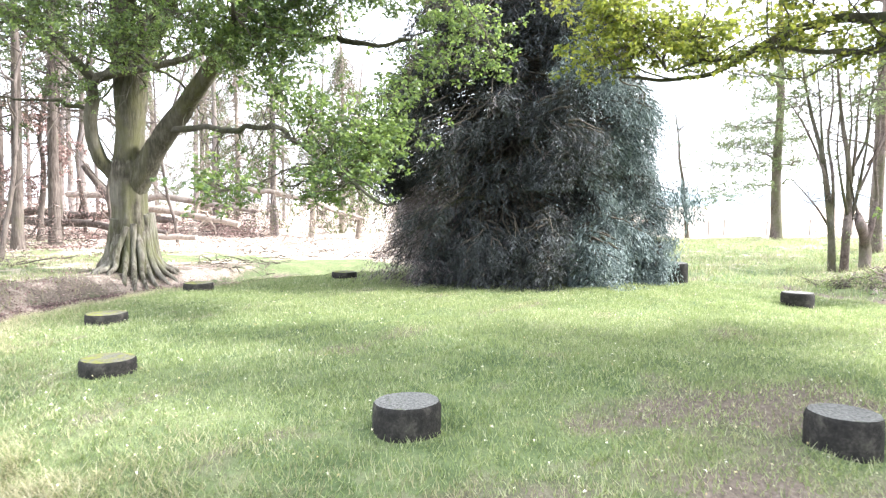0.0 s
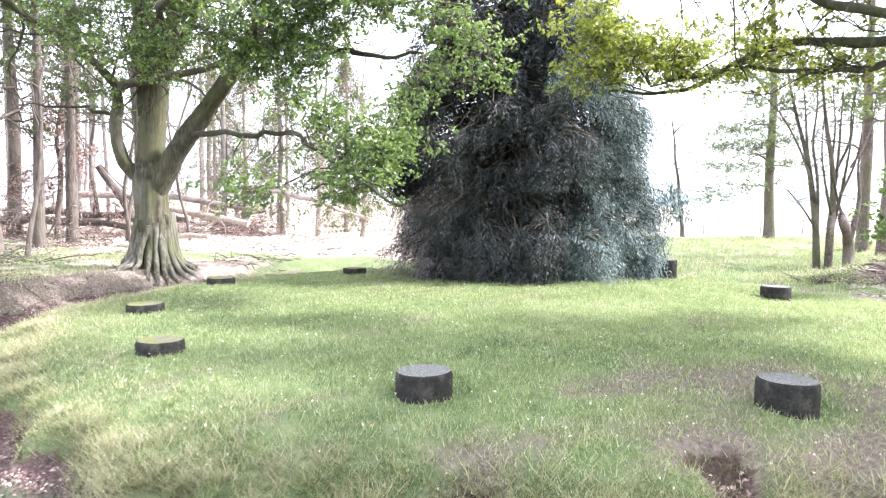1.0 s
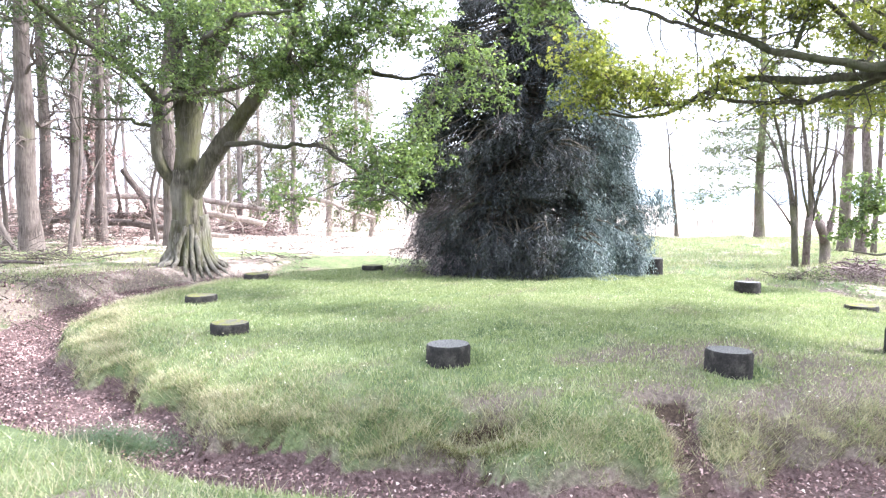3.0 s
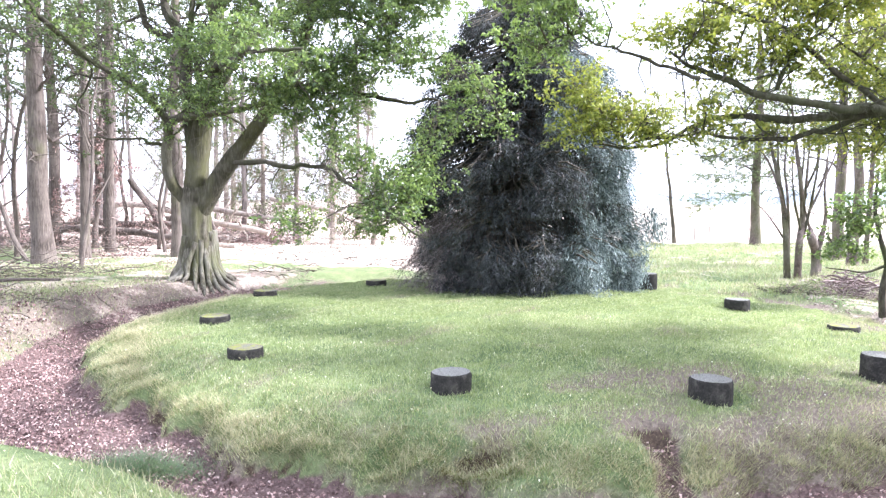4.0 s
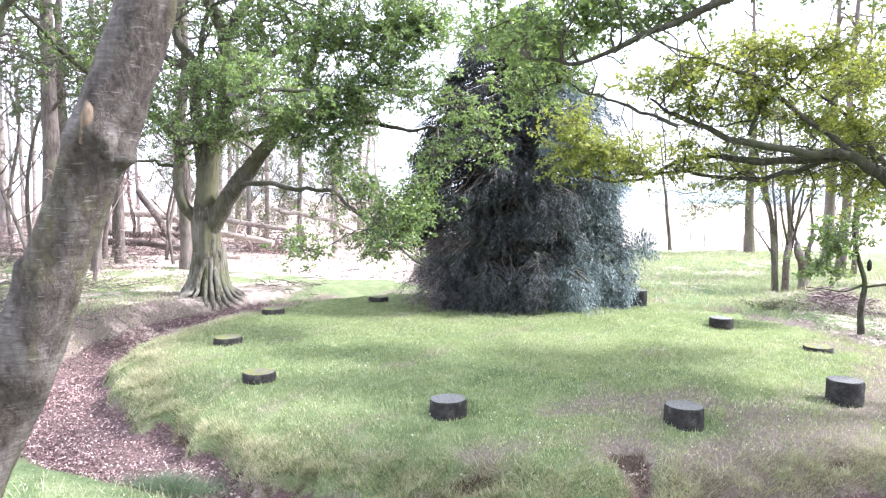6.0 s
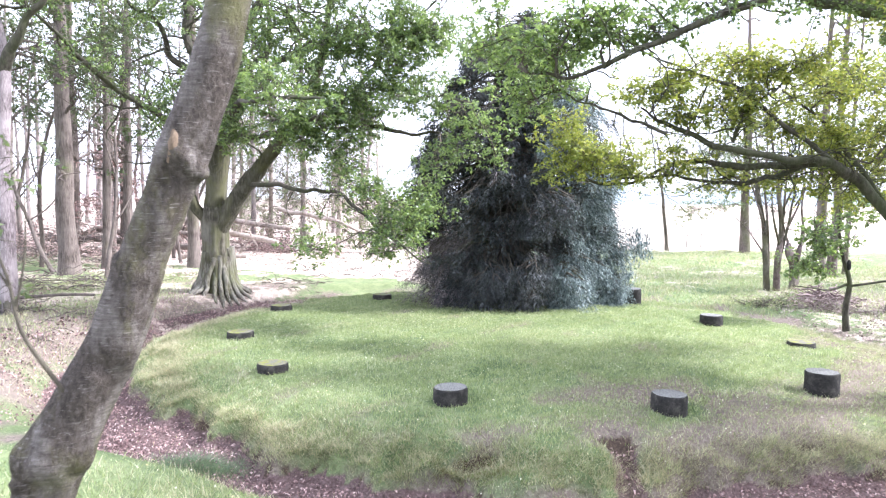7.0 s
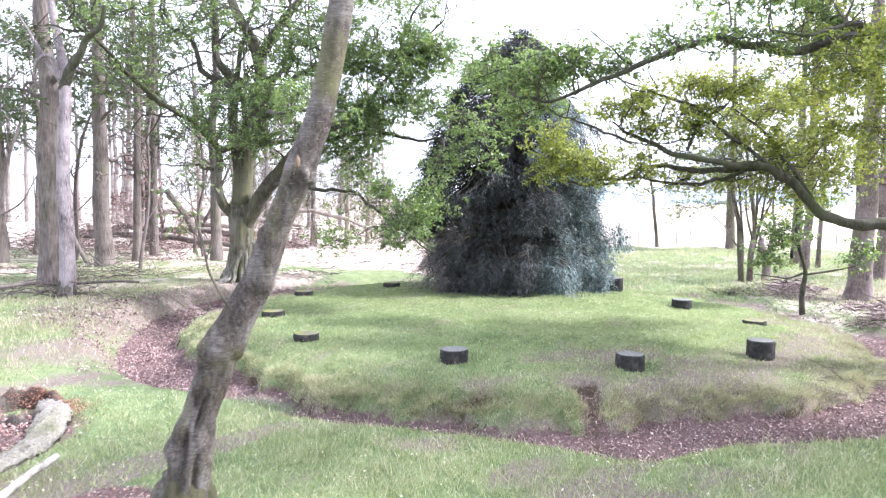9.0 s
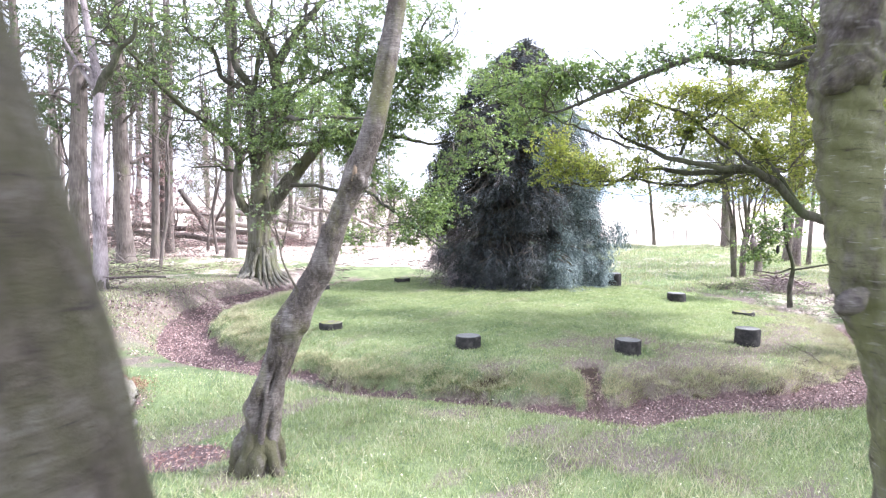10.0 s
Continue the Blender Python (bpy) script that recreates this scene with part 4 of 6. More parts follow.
def weeping(thing, centre, z0, profile, count, green, dead, dead_where, tufts=14, length=(0.22, 0.5), lean=0.1, sag=1.0, needle=0.13, thick=0.021, wood=None, lobes=0.10, masses=0, young=None, lit_where=None, swell=0.18):
    """Clusters of short hanging fronds at the ends of drooping branches, inside a turned profile; with masses they
    gather into that many bulging boughs, and young takes those tinted as if sunlit.
    """
    cx0, cy = centre
    high = profile[-1][0]
    z = (rng.uniform(0, 1, count) ** 0.92) * (high - 0.25) + 0.2
    a = rng.uniform(0, 2 * math.pi, count)
    bulge = np.zeros(count)
    if masses:
        zc, ac = (np.arange(masses) + rng.uniform(0, 1, masses)) / masses, rng.uniform(0, 2 * math.pi, masses)
        zc = (1 - np.sqrt(1 - 0.93 * zc)) / 0.74 * (high - 0.3) + 0.25
        who = rng.integers(0, masses, count)
        u, v = rng.normal(0, 0.5, count), rng.normal(0, 0.5, count)
        wide = rng.uniform(0.3, 0.6, masses)[who]
        near = np.maximum(np.interp(zc[who], [p[0] for p in profile], [p[1] for p in profile]), 0.4)
        a, z = ac[who] + u * wide / near, np.clip(zc[who] + 0.75 * v * wide, 0.12, high)
        bulge = 1.15 * wide * np.sqrt(np.clip(1 - 0.6 * (u * u + v * v), 0, 1)) - 0.40 + rng.normal(0, swell, masses)[who]
    full = np.interp(z, [p[0] for p in profile], [p[1] for p in profile]) * (1 + lobes * np.sin(3 * a + 0.8 + 0.5 * z) + 0.8 * lobes * np.sin(7 * a - 1.1 * z) + 0.5 * lobes * np.sin(4.1 * z + 2 * a))
    depth = 1 - np.abs(rng.normal(0, 0.12, count))
    inside = rng.uniform(0, 1, count) < 0.34
    depth = np.where(inside, rng.uniform(0.25, 0.8, count), depth)
    r = np.maximum(full * (np.where(inside, depth, 1.0) if masses else depth) + bulge, 0.05)
    cx = cx0 + lean * z
    tip = np.stack([cx + r * np.cos(a), cy + r * np.sin(a), z + z0], 1)
    if wood is not None:
        for k in range(count):
            s = np.array((cx[k], cy, tip[k, 2] + 0.3 * r[k]))
            tube(wood, wander(s, tip[k], 0.05, 5, 0.03), [0.026, 0.007], 4, 0, False)
    n = count * tufts
    mass = who if masses else None
    who = np.repeat(np.arange(count), tufts)
    a2, z2 = a[who], z[who]
    outw = np.stack([np.cos(a2), np.sin(a2), 0 * a2], 1)
    lat0 = np.cross(outw, np.array((0, 0, 1.0)))
    back = rng.uniform(0, 0.5, n)
    root = tip[who] - outw * back[:, None] + lat0 * (rng.normal(0, 0.15, n) * (0.5 + back))[:, None] + np.array((0, 0, 1.0)) * (0.16 * back + rng.normal(0, 0.05, n))[:, None]
    per = 16
    t = np.linspace(0.02, 1, per)
    ln = rng.uniform(*length, n)
    swing = rng.uniform(0.35, 1.0, n)
    lat = lat0 + rng.normal(0, 0.35, (n, 3))
    spine = root[:, None] + outw[:, None] * (swing * ln)[:, None, None] * np.sin(t * 1.4)[None, :, None] - np.array((0, 0, sag)) * (ln[:, None] * t**1.6)[..., None] + rng.normal(0, 0.012, (n, per, 3))
    spine = spine + lat[:, None] * (0.3 * ln[:, None] * rng.normal(0, 1, (n, 1)) * t)[..., None]
    spine[..., 2] = np.maximum(spine[..., 2], z0 + rng.uniform(0.0, 0.1, (n, per)))
    flip = np.where(np.arange(per) % 2, 1.0, -1.0)
    way = unit(lat)[:, None] * flip[None, :, None] * 0.55 + outw[:, None] * 0.36 - np.array((0, 0, 0.62)) + rng.normal(0, 0.22, (n, per, 3))
    size = needle * (1.15 - 0.7 * t)[None] * rng.uniform(0.7, 1.3, (n, per))
    gone = dead_where(a2, z2) if dead_where else np.zeros(n, bool)
    pale = lit_where(ac[mass[who]], zc[mass[who]]) & ~gone if young else np.zeros(n, bool)
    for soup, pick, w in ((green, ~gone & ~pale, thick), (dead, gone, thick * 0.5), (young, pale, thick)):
        if pick.any():
            leaves(soup, spine[pick].reshape(-1, 3), way[pick].reshape(-1, 3), size[pick].ravel(), w, 0.2, 0.2)


def conifer():
    thing = empty("conifer_tree", at_ground(0.4, 4.3), "dense blue-grey weeping conifer sweeping down to the grass", "tree")
    z0 = float(ground_z(0.4, 4.3))
    limb(thing, "trunk", [(0.3, 4.4, z0 - 0.2), (0.45, 4.4, 2.5), (0.7, 4.4, 5), (0.95, 4.4, 7.1)], 0.30, 0.03, LIMB_BARK, 12)
    limb(thing, "limb", [(0.4, 4.3, 1.2), (-0.6, 3.4, 1.7), (-1.8, 2.8, 1.0)], 0.07, 0.02, LIMB_BARK, 8)
    limb(thing, "limb", [(0.5, 4.3, 0.9), (1.2, 3.2, 1.3), (1.9, 2.5, 0.8)], 0.07, 0.02, LIMB_BARK, 8)
    # young gathers the sprays painted paler as sunlit
    wood, green, dead, young = Soup(), Soup(), Soup(), Soup()
    profile = [(0, 1.95), (1.0, 2.05), (2.4, 2.25), (3.4, 2.3), (4.4, 2.2), (5.4, 1.85), (6.3, 1.3), (7.0, 0.75), (7.6, 0.2)]
    skirt = lambda a, z: ((np.cos(a - radians(188)) > 0.72) & (z < 1.7 + 0.5 * np.sin(9 * a)) & (rng.uniform(0, 1, len(a)) < 0.75)) | (rng.uniform(0, 1, len(a)) < 0.05)
    # masses on the sun's side take the paler leaf as painted sunlight
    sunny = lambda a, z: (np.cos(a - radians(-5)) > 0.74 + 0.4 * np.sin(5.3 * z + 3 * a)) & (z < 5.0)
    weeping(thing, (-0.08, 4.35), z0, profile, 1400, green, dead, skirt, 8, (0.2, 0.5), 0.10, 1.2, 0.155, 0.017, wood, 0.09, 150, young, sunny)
    # dark inner growth
    weeping(thing, (0.31, 4.4), z0, [(0, 1.5), (1.5, 1.9), (3.5, 2.1), (5.5, 1.4), (6.8, 0.2)], 300, green, dead, None, 8, thick=0.032, wood=wood)
    # bare dead sprays sweeping out over the grass
    weeping(thing, (-1.5, 3.5), z0, [(0, 1.05), (0.8, 0.95), (1.5, 0.5), (1.9, 0.1)], 60, dead, dead, None, 16, (0.3, 0.75), 0.0, 0.45, 0.11, 0.011, wood, 0.2)
    # hanging lobes on the sunny flank, their sunlight painted as a paler leaf
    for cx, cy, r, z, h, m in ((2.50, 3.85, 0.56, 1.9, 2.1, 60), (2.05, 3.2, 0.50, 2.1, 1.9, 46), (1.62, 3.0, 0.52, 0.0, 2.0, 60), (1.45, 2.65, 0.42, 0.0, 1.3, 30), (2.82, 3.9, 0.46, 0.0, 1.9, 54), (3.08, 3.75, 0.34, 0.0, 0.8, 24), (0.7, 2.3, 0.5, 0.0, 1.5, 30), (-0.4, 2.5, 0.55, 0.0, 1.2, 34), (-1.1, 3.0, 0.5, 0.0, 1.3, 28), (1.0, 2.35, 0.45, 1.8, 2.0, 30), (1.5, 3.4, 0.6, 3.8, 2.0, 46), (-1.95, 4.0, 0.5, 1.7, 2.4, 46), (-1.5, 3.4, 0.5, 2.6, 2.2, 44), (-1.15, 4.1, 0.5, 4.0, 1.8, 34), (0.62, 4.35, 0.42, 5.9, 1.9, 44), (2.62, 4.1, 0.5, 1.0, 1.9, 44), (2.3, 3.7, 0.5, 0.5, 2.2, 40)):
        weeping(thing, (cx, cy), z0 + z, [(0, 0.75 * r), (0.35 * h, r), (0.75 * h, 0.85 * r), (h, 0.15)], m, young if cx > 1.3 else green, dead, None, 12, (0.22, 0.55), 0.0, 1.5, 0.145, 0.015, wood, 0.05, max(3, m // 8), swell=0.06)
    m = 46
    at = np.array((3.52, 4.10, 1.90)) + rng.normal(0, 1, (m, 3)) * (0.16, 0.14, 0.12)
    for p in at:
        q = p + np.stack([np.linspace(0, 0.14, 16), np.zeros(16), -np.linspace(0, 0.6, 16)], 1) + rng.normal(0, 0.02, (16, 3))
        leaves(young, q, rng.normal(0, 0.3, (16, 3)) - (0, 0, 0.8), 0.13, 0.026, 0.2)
    tube(wood, wander(np.array((1.5, 4.3, 1.90)), np.array((3.52, 4.10, 1.90 + 0.08)), 0.05), [0.03, 0.01], 5)
    tagged(hang(wood.object("branch", TWIG_BARK), thing), kind="stuff")
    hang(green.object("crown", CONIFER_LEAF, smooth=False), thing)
    hang(young.object("sunlit_foliage", SUNLIT_CONIFER, None, "drooping outer sprays tinted a sunlit pale blue-green", smooth=False), thing)
    hang(dead.object("dead_skirt", DEAD_NEEDLE, None, "bare greyish dead lower sprays", smooth=False), thing)


def near_trees():
    thing = empty("birch_tree", at_ground(-3.78, -10.9), "slender leaning birch with knotty grey bark", "tree", "trees on the bank")
    z0 = float(ground_z(-3.78, -10.9))
    way = [(-3.68, z0 - 0.15, 0.27), (-3.66, z0 + 0.10, 0.205), (-3.63, 0.45, 0.168), (-3.60, 0.68, 0.165), (-3.57, 0.88, 0.155), (-3.52, 1.05, 0.14), (-3.44, 1.27, 0.138), (-3.37, 1.49, 0.158), (-3.31, 1.62, 0.152), (-3.17, 1.88, 0.128),
           (-3.06, 2.08, 0.122), (-2.94, 2.40, 0.112), (-2.88, 2.56, 0.104), (-2.80, 2.75, 0.107), (-2.73, 2.93, 0.12), (-2.67, 3.08, 0.12), (-2.58, 3.32, 0.104), (-2.51, 3.57, 0.10), (-2.41, 4.08, 0.094), (-2.28, 4.8, 0.085), (-2.05, 5.9, 0.07), (-1.9, 7.5, 0.045)]
    line = [(x, -10.9, z) for x, z, r in way]
    at = lambda z: np.interp(z, [w[1] for w in way], np.linspace(0, 1, len(way)))

    def worn(t, a):
        """Slits, scars and swellings; the bank's open side is at 270 degrees."""
        dent = 0 * t * a
        for z, deg, deep, tall, wide in ((0.75, 262, 0.55, 0.16, 0.13), (1.02, 285, 0.5, 0.12, 0.12), (0.52, 300, 0.4, 0.14, 0.14), (1.16, 255, 0.35, 0.06, 0.2), (1.42, 285, 0.25, 0.05, 0.5), (2.02, 280, 0.2, 0.03, 0.6), (2.84, 270, 0.3, 0.05, 0.35)):
            th = tall / 7.6 * 2.2
            dent = dent - deep * np.exp(-((t - at(z)) / th) ** 2 - ((a - radians(deg)) / wide) ** 2)
        for z, deg, high, tall, wide in ((1.52, 215, 0.22, 0.05, 0.7), (1.60, 330, 0.2, 0.06, 0.6), (2.10, 340, 0.16, 0.03, 0.6), (2.93, 345, 0.35, 0.03, 0.5), (0.72, 195, 0.40, 0.05, 0.5), (0.88, 240, 0.2, 0.06, 0.5), (2.98, 280, 0.25, 0.04, 0.5), (2.45, 200, 0.15, 0.03, 0.6)):
            dent = dent + high * np.exp(-((t - at(z)) / (tall / 7.6 * 3)) ** 2 - ((a - radians(deg)) / wide) ** 2)
        return 1 + dent + 0.05 * np.sin(4 * a + 30 * t) * np.sin(46 * t)

    s = Soup()
    tube(s, curve_points(line, 260), [w[2] for w in way], 60, 0.022, True, worn)
    trunk = hang(s.object("trunk", BIRCH_BARK), thing)
    for at_k, r, sq in (((-2.65, -10.98, 2.93), 0.036, 1.5), ((-3.71, -10.99, 0.74), 0.06, 1.4), ((-3.45, -10.99, 1.45), 0.05, 1.6)):
        k = Soup()
        p = np.array(at_k)
        tube(k, curve_points([p - (0, 0, r * sq), p - (0, 0.02, 0), p + (0.015, 0, r * sq)], 9), [0.02, r * 0.8, r, r * 0.75, 0.02], 12, 0.22)
        on_part(hang(k.object("knot", BIRCH_BARK), thing), trunk)
    scar = Soup()
    tube(scar, curve_points([(-2.700, -11.008, 3.10), (-2.705, -11.022, 3.01), (-2.735, -11.016, 2.93)], 13), [0.006, 0.02, 0.026, 0.022, 0.006], 10, 0.15)
    on_part(hang(scar.object("scar", bark_material("bare_scar", (0.070, 0.046, 0.030), (0.150, 0.106, 0.072), (0.24, 0.180, 0.130), None, 0.6, (20, 20, 4)), None, "tan barkless scar"), thing), trunk)
    shoots = [[(-3.24, -11.0, 1.88), (-3.36, -11.1, 2.17), (-3.40, -11.12, 2.4), (-3.46, -11.14, 2.63), (-3.52, -11.12, 2.95)], [(-3.40, -11.12, 2.38), (-3.52, -11.15, 2.6), (-3.66, -11.14, 2.78)], [(-3.38, -11.11, 2.28), (-3.30, -11.16, 2.55), (-3.28, -11.18, 2.9)]]
    for k, q in enumerate(shoots):
        limb(thing, "shoot", q, 0.012 if k == 0 else 0.006, 0.003, TWIG_BARK, 5, 0.05)
    foliage(thing, along(*shoots), [((-3.52, -11.15, 2.62), (0.22, 0.2, 0.22), 10), ((-3.42, -11.15, 2.85), (0.26, 0.2, 0.2), 10), ((-3.6, -11.1, 2.85), (0.16, 0.2, 0.16), 6), ((-3.38, -11.12, 2.4), (0.12, 0.12, 0.14), 4)], PALE_LEAF, 0.045, 6, 0.13, 0.3, 0.002)
    # crown above the view, added to cast dappled shade on the bank
    foliage(thing, along(line[18:]), [((-0.9, -10.4, 7.6), (1.4, 1.4, 0.6), 45), ((-2.6, -12.2, 7.9), (1.5, 1.4, 0.6), 45), ((0.8, -12.2, 7.9), (1.5, 1.4, 0.6), 45)], OAK_LEAF, 0.08, 36, 0.36, 0.4)
    for a, far in ((-80, 0.34), (-35, 0.44), (15, 0.32), (165, 0.34), (205, 0.40), (245, 0.38)):
        d = np.array((math.cos(radians(a)), math.sin(radians(a)), 0))
        p = [np.array((-3.67, -10.9, z0 + h)) + d * q for q, h in ((0.06, 0.36), (0.18, 0.15), (0.6 * far, 0.02), (far, -0.16))]
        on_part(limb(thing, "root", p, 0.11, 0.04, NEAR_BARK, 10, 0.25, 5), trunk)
    thing = empty("birch_tree", at_ground(-2.20, -16.66), "mossy rough trunk standing close on the bank", "tree", "trees on the bank")
    z0 = float(ground_z(-2.2, -16.66))
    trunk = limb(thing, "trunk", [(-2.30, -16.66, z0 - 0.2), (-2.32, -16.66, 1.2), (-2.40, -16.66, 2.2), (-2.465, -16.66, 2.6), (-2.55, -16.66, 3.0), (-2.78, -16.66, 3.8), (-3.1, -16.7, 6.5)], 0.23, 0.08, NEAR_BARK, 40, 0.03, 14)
    for p, r in (((-2.34, -16.80, 2.28), 0.045), ((-2.27, -16.78, 2.02), 0.05)):
        k = Soup()
        p = np.array(p)
        tube(k, curve_points([p - (0.05, 0, 0.02), p - (0, 0.02, 0), p + (0.05, 0, 0.02)], 9), [0.015, r * 0.8, r, r * 0.7, 0.015], 12, 0.2)
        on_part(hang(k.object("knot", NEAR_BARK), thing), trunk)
    thing = empty("birch_tree", at_ground(-0.42, -15.7), "mottled grey and mossy birch trunk on the bank", "tree", "trees on the bank")
    z0 = float(ground_z(-0.42, -15.7))
    way = [(-0.36, z0 - 0.2, 0.17), (-0.42, 0.4, 0.135), (-0.52, 1.3, 0.115), (-0.60, 1.9, 0.105), (-0.645, 2.18, 0.098), (-0.70, 2.40, 0.086), (-0.765, 2.53, 0.080), (-0.808, 2.64, 0.077), (-0.83, 2.78, 0.072), (-0.848, 2.9, 0.074), (-0.862, 3.0, 0.080), (-0.868, 3.1, 0.082), (-0.862, 3.2, 0.076), (-0.85, 3.4, 0.075), (-0.74, 4.4, 0.07), (-0.3, 6.5, 0.05)]
    knobs = lambda t, a: 1 + 0.10 * np.sin(3 * a + 60 * t) * np.sin(95 * t + 1) + 0.05 * np.sin(7 * a - 40 * t)
    s = Soup()
    tube(s, curve_points([(x, -15.7, z) for x, z, r in way], 150), [w[2] for w in way], 40, 0.025, True, knobs)
    trunk = hang(s.object("trunk", MOSSY_BIRCH), thing)
    for p, r in (((-0.925, -15.755, 3.09), 0.038), ((-0.885, -15.76, 3.11), 0.045), ((-0.87, -15.77, 2.55), 0.03)):
        k = Soup()
        p = np.array(p)
        tube(k, curve_points([p - (0.035, 0, 0.03), p - (0, 0.015, 0), p + (0.035, 0, 0.025)], 9), [0.01, r * 0.8, r, r * 0.7, 0.01], 12, 0.25)
        on_part(hang(k.object("burr", BIRCH_BARK), thing), trunk)
    # unseen crown, added to keep the sun off the two near trunks
    foliage(thing, [(-0.7, -15.7, 4.6), (-0.5, -15.7, 5.4), (-0.3, -15.7, 6.4)], [((1.6, -14.4, 7.4), (1.5, 1.2, 0.5), 60), ((-0.6, -15.4, 7.8), (1.4, 1.2, 0.5), 30), ((2.9, -16.1, 7.4), (1.5, 1.2, 0.6), 120), ((4.8, -15.2, 7.5), (1.4, 1.2, 0.6), 90)], OAK_LEAF, 0.09, 36, 0.36, 0.4)


def scrag(thing, nodes, count, long, r, mat, rise=0.25):
    """Bare, crooked branches, each forking two or three times, grown from the points given."""
    s = Soup()
    nodes = np.asarray(nodes, float)
    for _ in range(count):
        todo = [(nodes[rng.integers(len(nodes))], unit(rng.normal(0, 1, 3) * (1, 1, 0.5) + (0, 0, rise)), rng.uniform(*long), r * rng.uniform(0.6, 1.2), 0)]
        while todo:
            p, d, ln, rad, depth = todo.pop()
            pts = [p]
            for k in range(7):
                d = unit(d + rng.normal(0, 0.34, 3) + (0, 0, 0.05 * rise))
                pts.append(pts[-1] + d * ln / 7)
                if depth < 2 and k in (2, 4, 5) and rng.uniform() < 0.62:
                    todo.append((pts[-1], unit(d + rng.normal(0, 0.7, 3)), ln * rng.uniform(0.35, 0.65), rad * 0.55, depth + 1))
            tube(s, pts, [rad, rad * 0.35], 5 if depth == 0 else 3, 0, False)
    tagged(hang(s.object("branch", mat), thing), kind="stuff")


def straight_tree(x, y, r, height, mat, label, lean=(0, 0), boughs=6, clump=(), leaf_mat=None, group="woodland trees", name="pine_tree", leaf=0.12, low=3.0, crook=0.05, per=20, loose=0.4):
    thing = empty(name, at_ground(x, y), label, "tree", group)
    z0 = float(ground_z(x, y))
    pts = [(x + lean[0] * q + rng.normal(0, crook) * (q > 0.06), y + lean[1] * q, z0 - 0.2 + (height + 0.2) * q) for q in (0, 0.06, 0.15, 0.26, 0.38, 0.5, 0.65, 0.8, 1)]
    s = Soup()
    tube(s, curve_points(pts, 40), [r * 1.5, r * 1.08, r, r * 0.92, r * 0.8, r * 0.68, r * 0.5, r * 0.3], 12, 0.05)
    hang(s.object("trunk", mat), thing)
    nodes = list(curve_points(pts, 12)[5:])
    for _ in range(boughs):
        b = Soup()
        q = rng.uniform(low / height, 0.95)
        a = rng.uniform(0, 2 * math.pi)
        p0 = np.array((x + lean[0] * q, y + lean[1] * q, z0 + height * q))
        ln = rng.uniform(0.8, 2.4)
        p1 = p0 + np.array((math.cos(a) * ln, math.sin(a) * ln, rng.uniform(-0.3, 0.9)))
        p = wander(p0, p1, 0.1, 7, 0.05)
        tube(b, p, [r * 0.26, r * 0.07], 5, 0.1)
        nodes += list(p[3:])
        for _ in range(3):
            tube(b, wander(p[rng.integers(2, 6)], p1 + rng.normal(0, 0.6, 3), 0.05, 5), [r * 0.09, 0.006], 3, 0, False)
        hang(b.object("bough", mat), thing)
    if name == "pine_tree" and y < 16:
        scrag(thing, nodes[:40], 24, (0.9, 2.6), 0.016, LIMB_BARK, 0.3)
    if clump:
        foliage(thing, nodes, clump, leaf_mat or OAK_LEAF, leaf, per, loose, 0.6 if loose > 0.5 else 0.5)
    return thing


big_oak()
edge_oak()
conifer()
near_trees()

# woodland behind the ditch
PINES = [(-12.7, 3.1, 0.26, 15, (0.1, 0)), (-13.8, 8.5, 0.27, 15, (-0.2, 0)), (-13.45, 10.3, 0.15, 12, (0.2, 0)), (-14.0, 13.2, 0.17, 13, (0.2, 0)), (-10.6, 11.0, 0.20, 14, (0, 0)),
         (-18.1, 9.4, 0.20, 14, (-0.3, 0)), (-17.4, 15.5, 0.22, 15, (0.2, 0)), (-15.1, 15.3, 0.18, 13, (0.3, 0)), (-21.0, 14.0, 0.2, 14, (0, 0))]
PINE_TREES = []
for x, y, r, h, lean in PINES:
    top = [((x + rng.normal(0, 1.0), y + rng.normal(0, 0.6), 5.0 + rng.uniform(0, 5)), (1.5, 1.1, 0.6), 22) for _ in range(5)]
    PINE_TREES.append(straight_tree(x, y, r, h, PINE_BARK, "tall straight pine with rough pinkish-brown bark", lean, 14, top, WOOD_LEAF, crook=0.07))
CANOPY = [((-15.11, 6.00, 7.76), (1.31, 1.13, 0.75), 34), ((-12.21, 5.00, 8.25), (1.26, 1.09, 0.63), 34), ((-11.08, 7.00, 8.01), (1.17, 1.03, 0.78), 24), ((-9.65, 8.00, 9.21), (1.43, 1.22, 0.71), 26), ((-11.82, 6.00, 6.70), (0.94, 0.85, 0.52), 16), ((-16.55, 7.00, 5.89), (0.78, 0.74, 0.98), 18), ((-15.12, 8.00, 7.02), (0.92, 0.84, 0.61), 14)]
foliage(PINE_TREES[1], [(x, y, z) for x, y, r, h, lean in PINES for z in (5.0, 7.0, 9.0)], CANOPY, WOOD_LEAF, 0.11, 30, 0.45, 0.5, gaps=1)
rusty = straight_tree(-15.2, 14.4, 0.10, 7.5, PINE_BARK, "dead young pine with hanging rust-red needles", (0.5, 0), 8, (), None)
foliage(rusty, [(-15.0, 14.4, 2.5), (-14.9, 14.4, 3.5), (-14.8, 14.4, 4.6), (-14.7, 14.4, 5.6)], [((-15.2, 14.2, 4.4), (1.0, 0.6, 0.9), 40), ((-14.4, 14.3, 3.2), (0.8, 0.5, 0.8), 30), ((-15.8, 14.3, 2.2), (1.1, 0.6, 0.8), 30)], RUST_NEEDLE, 0.11, 26, 0.34, 0.1)
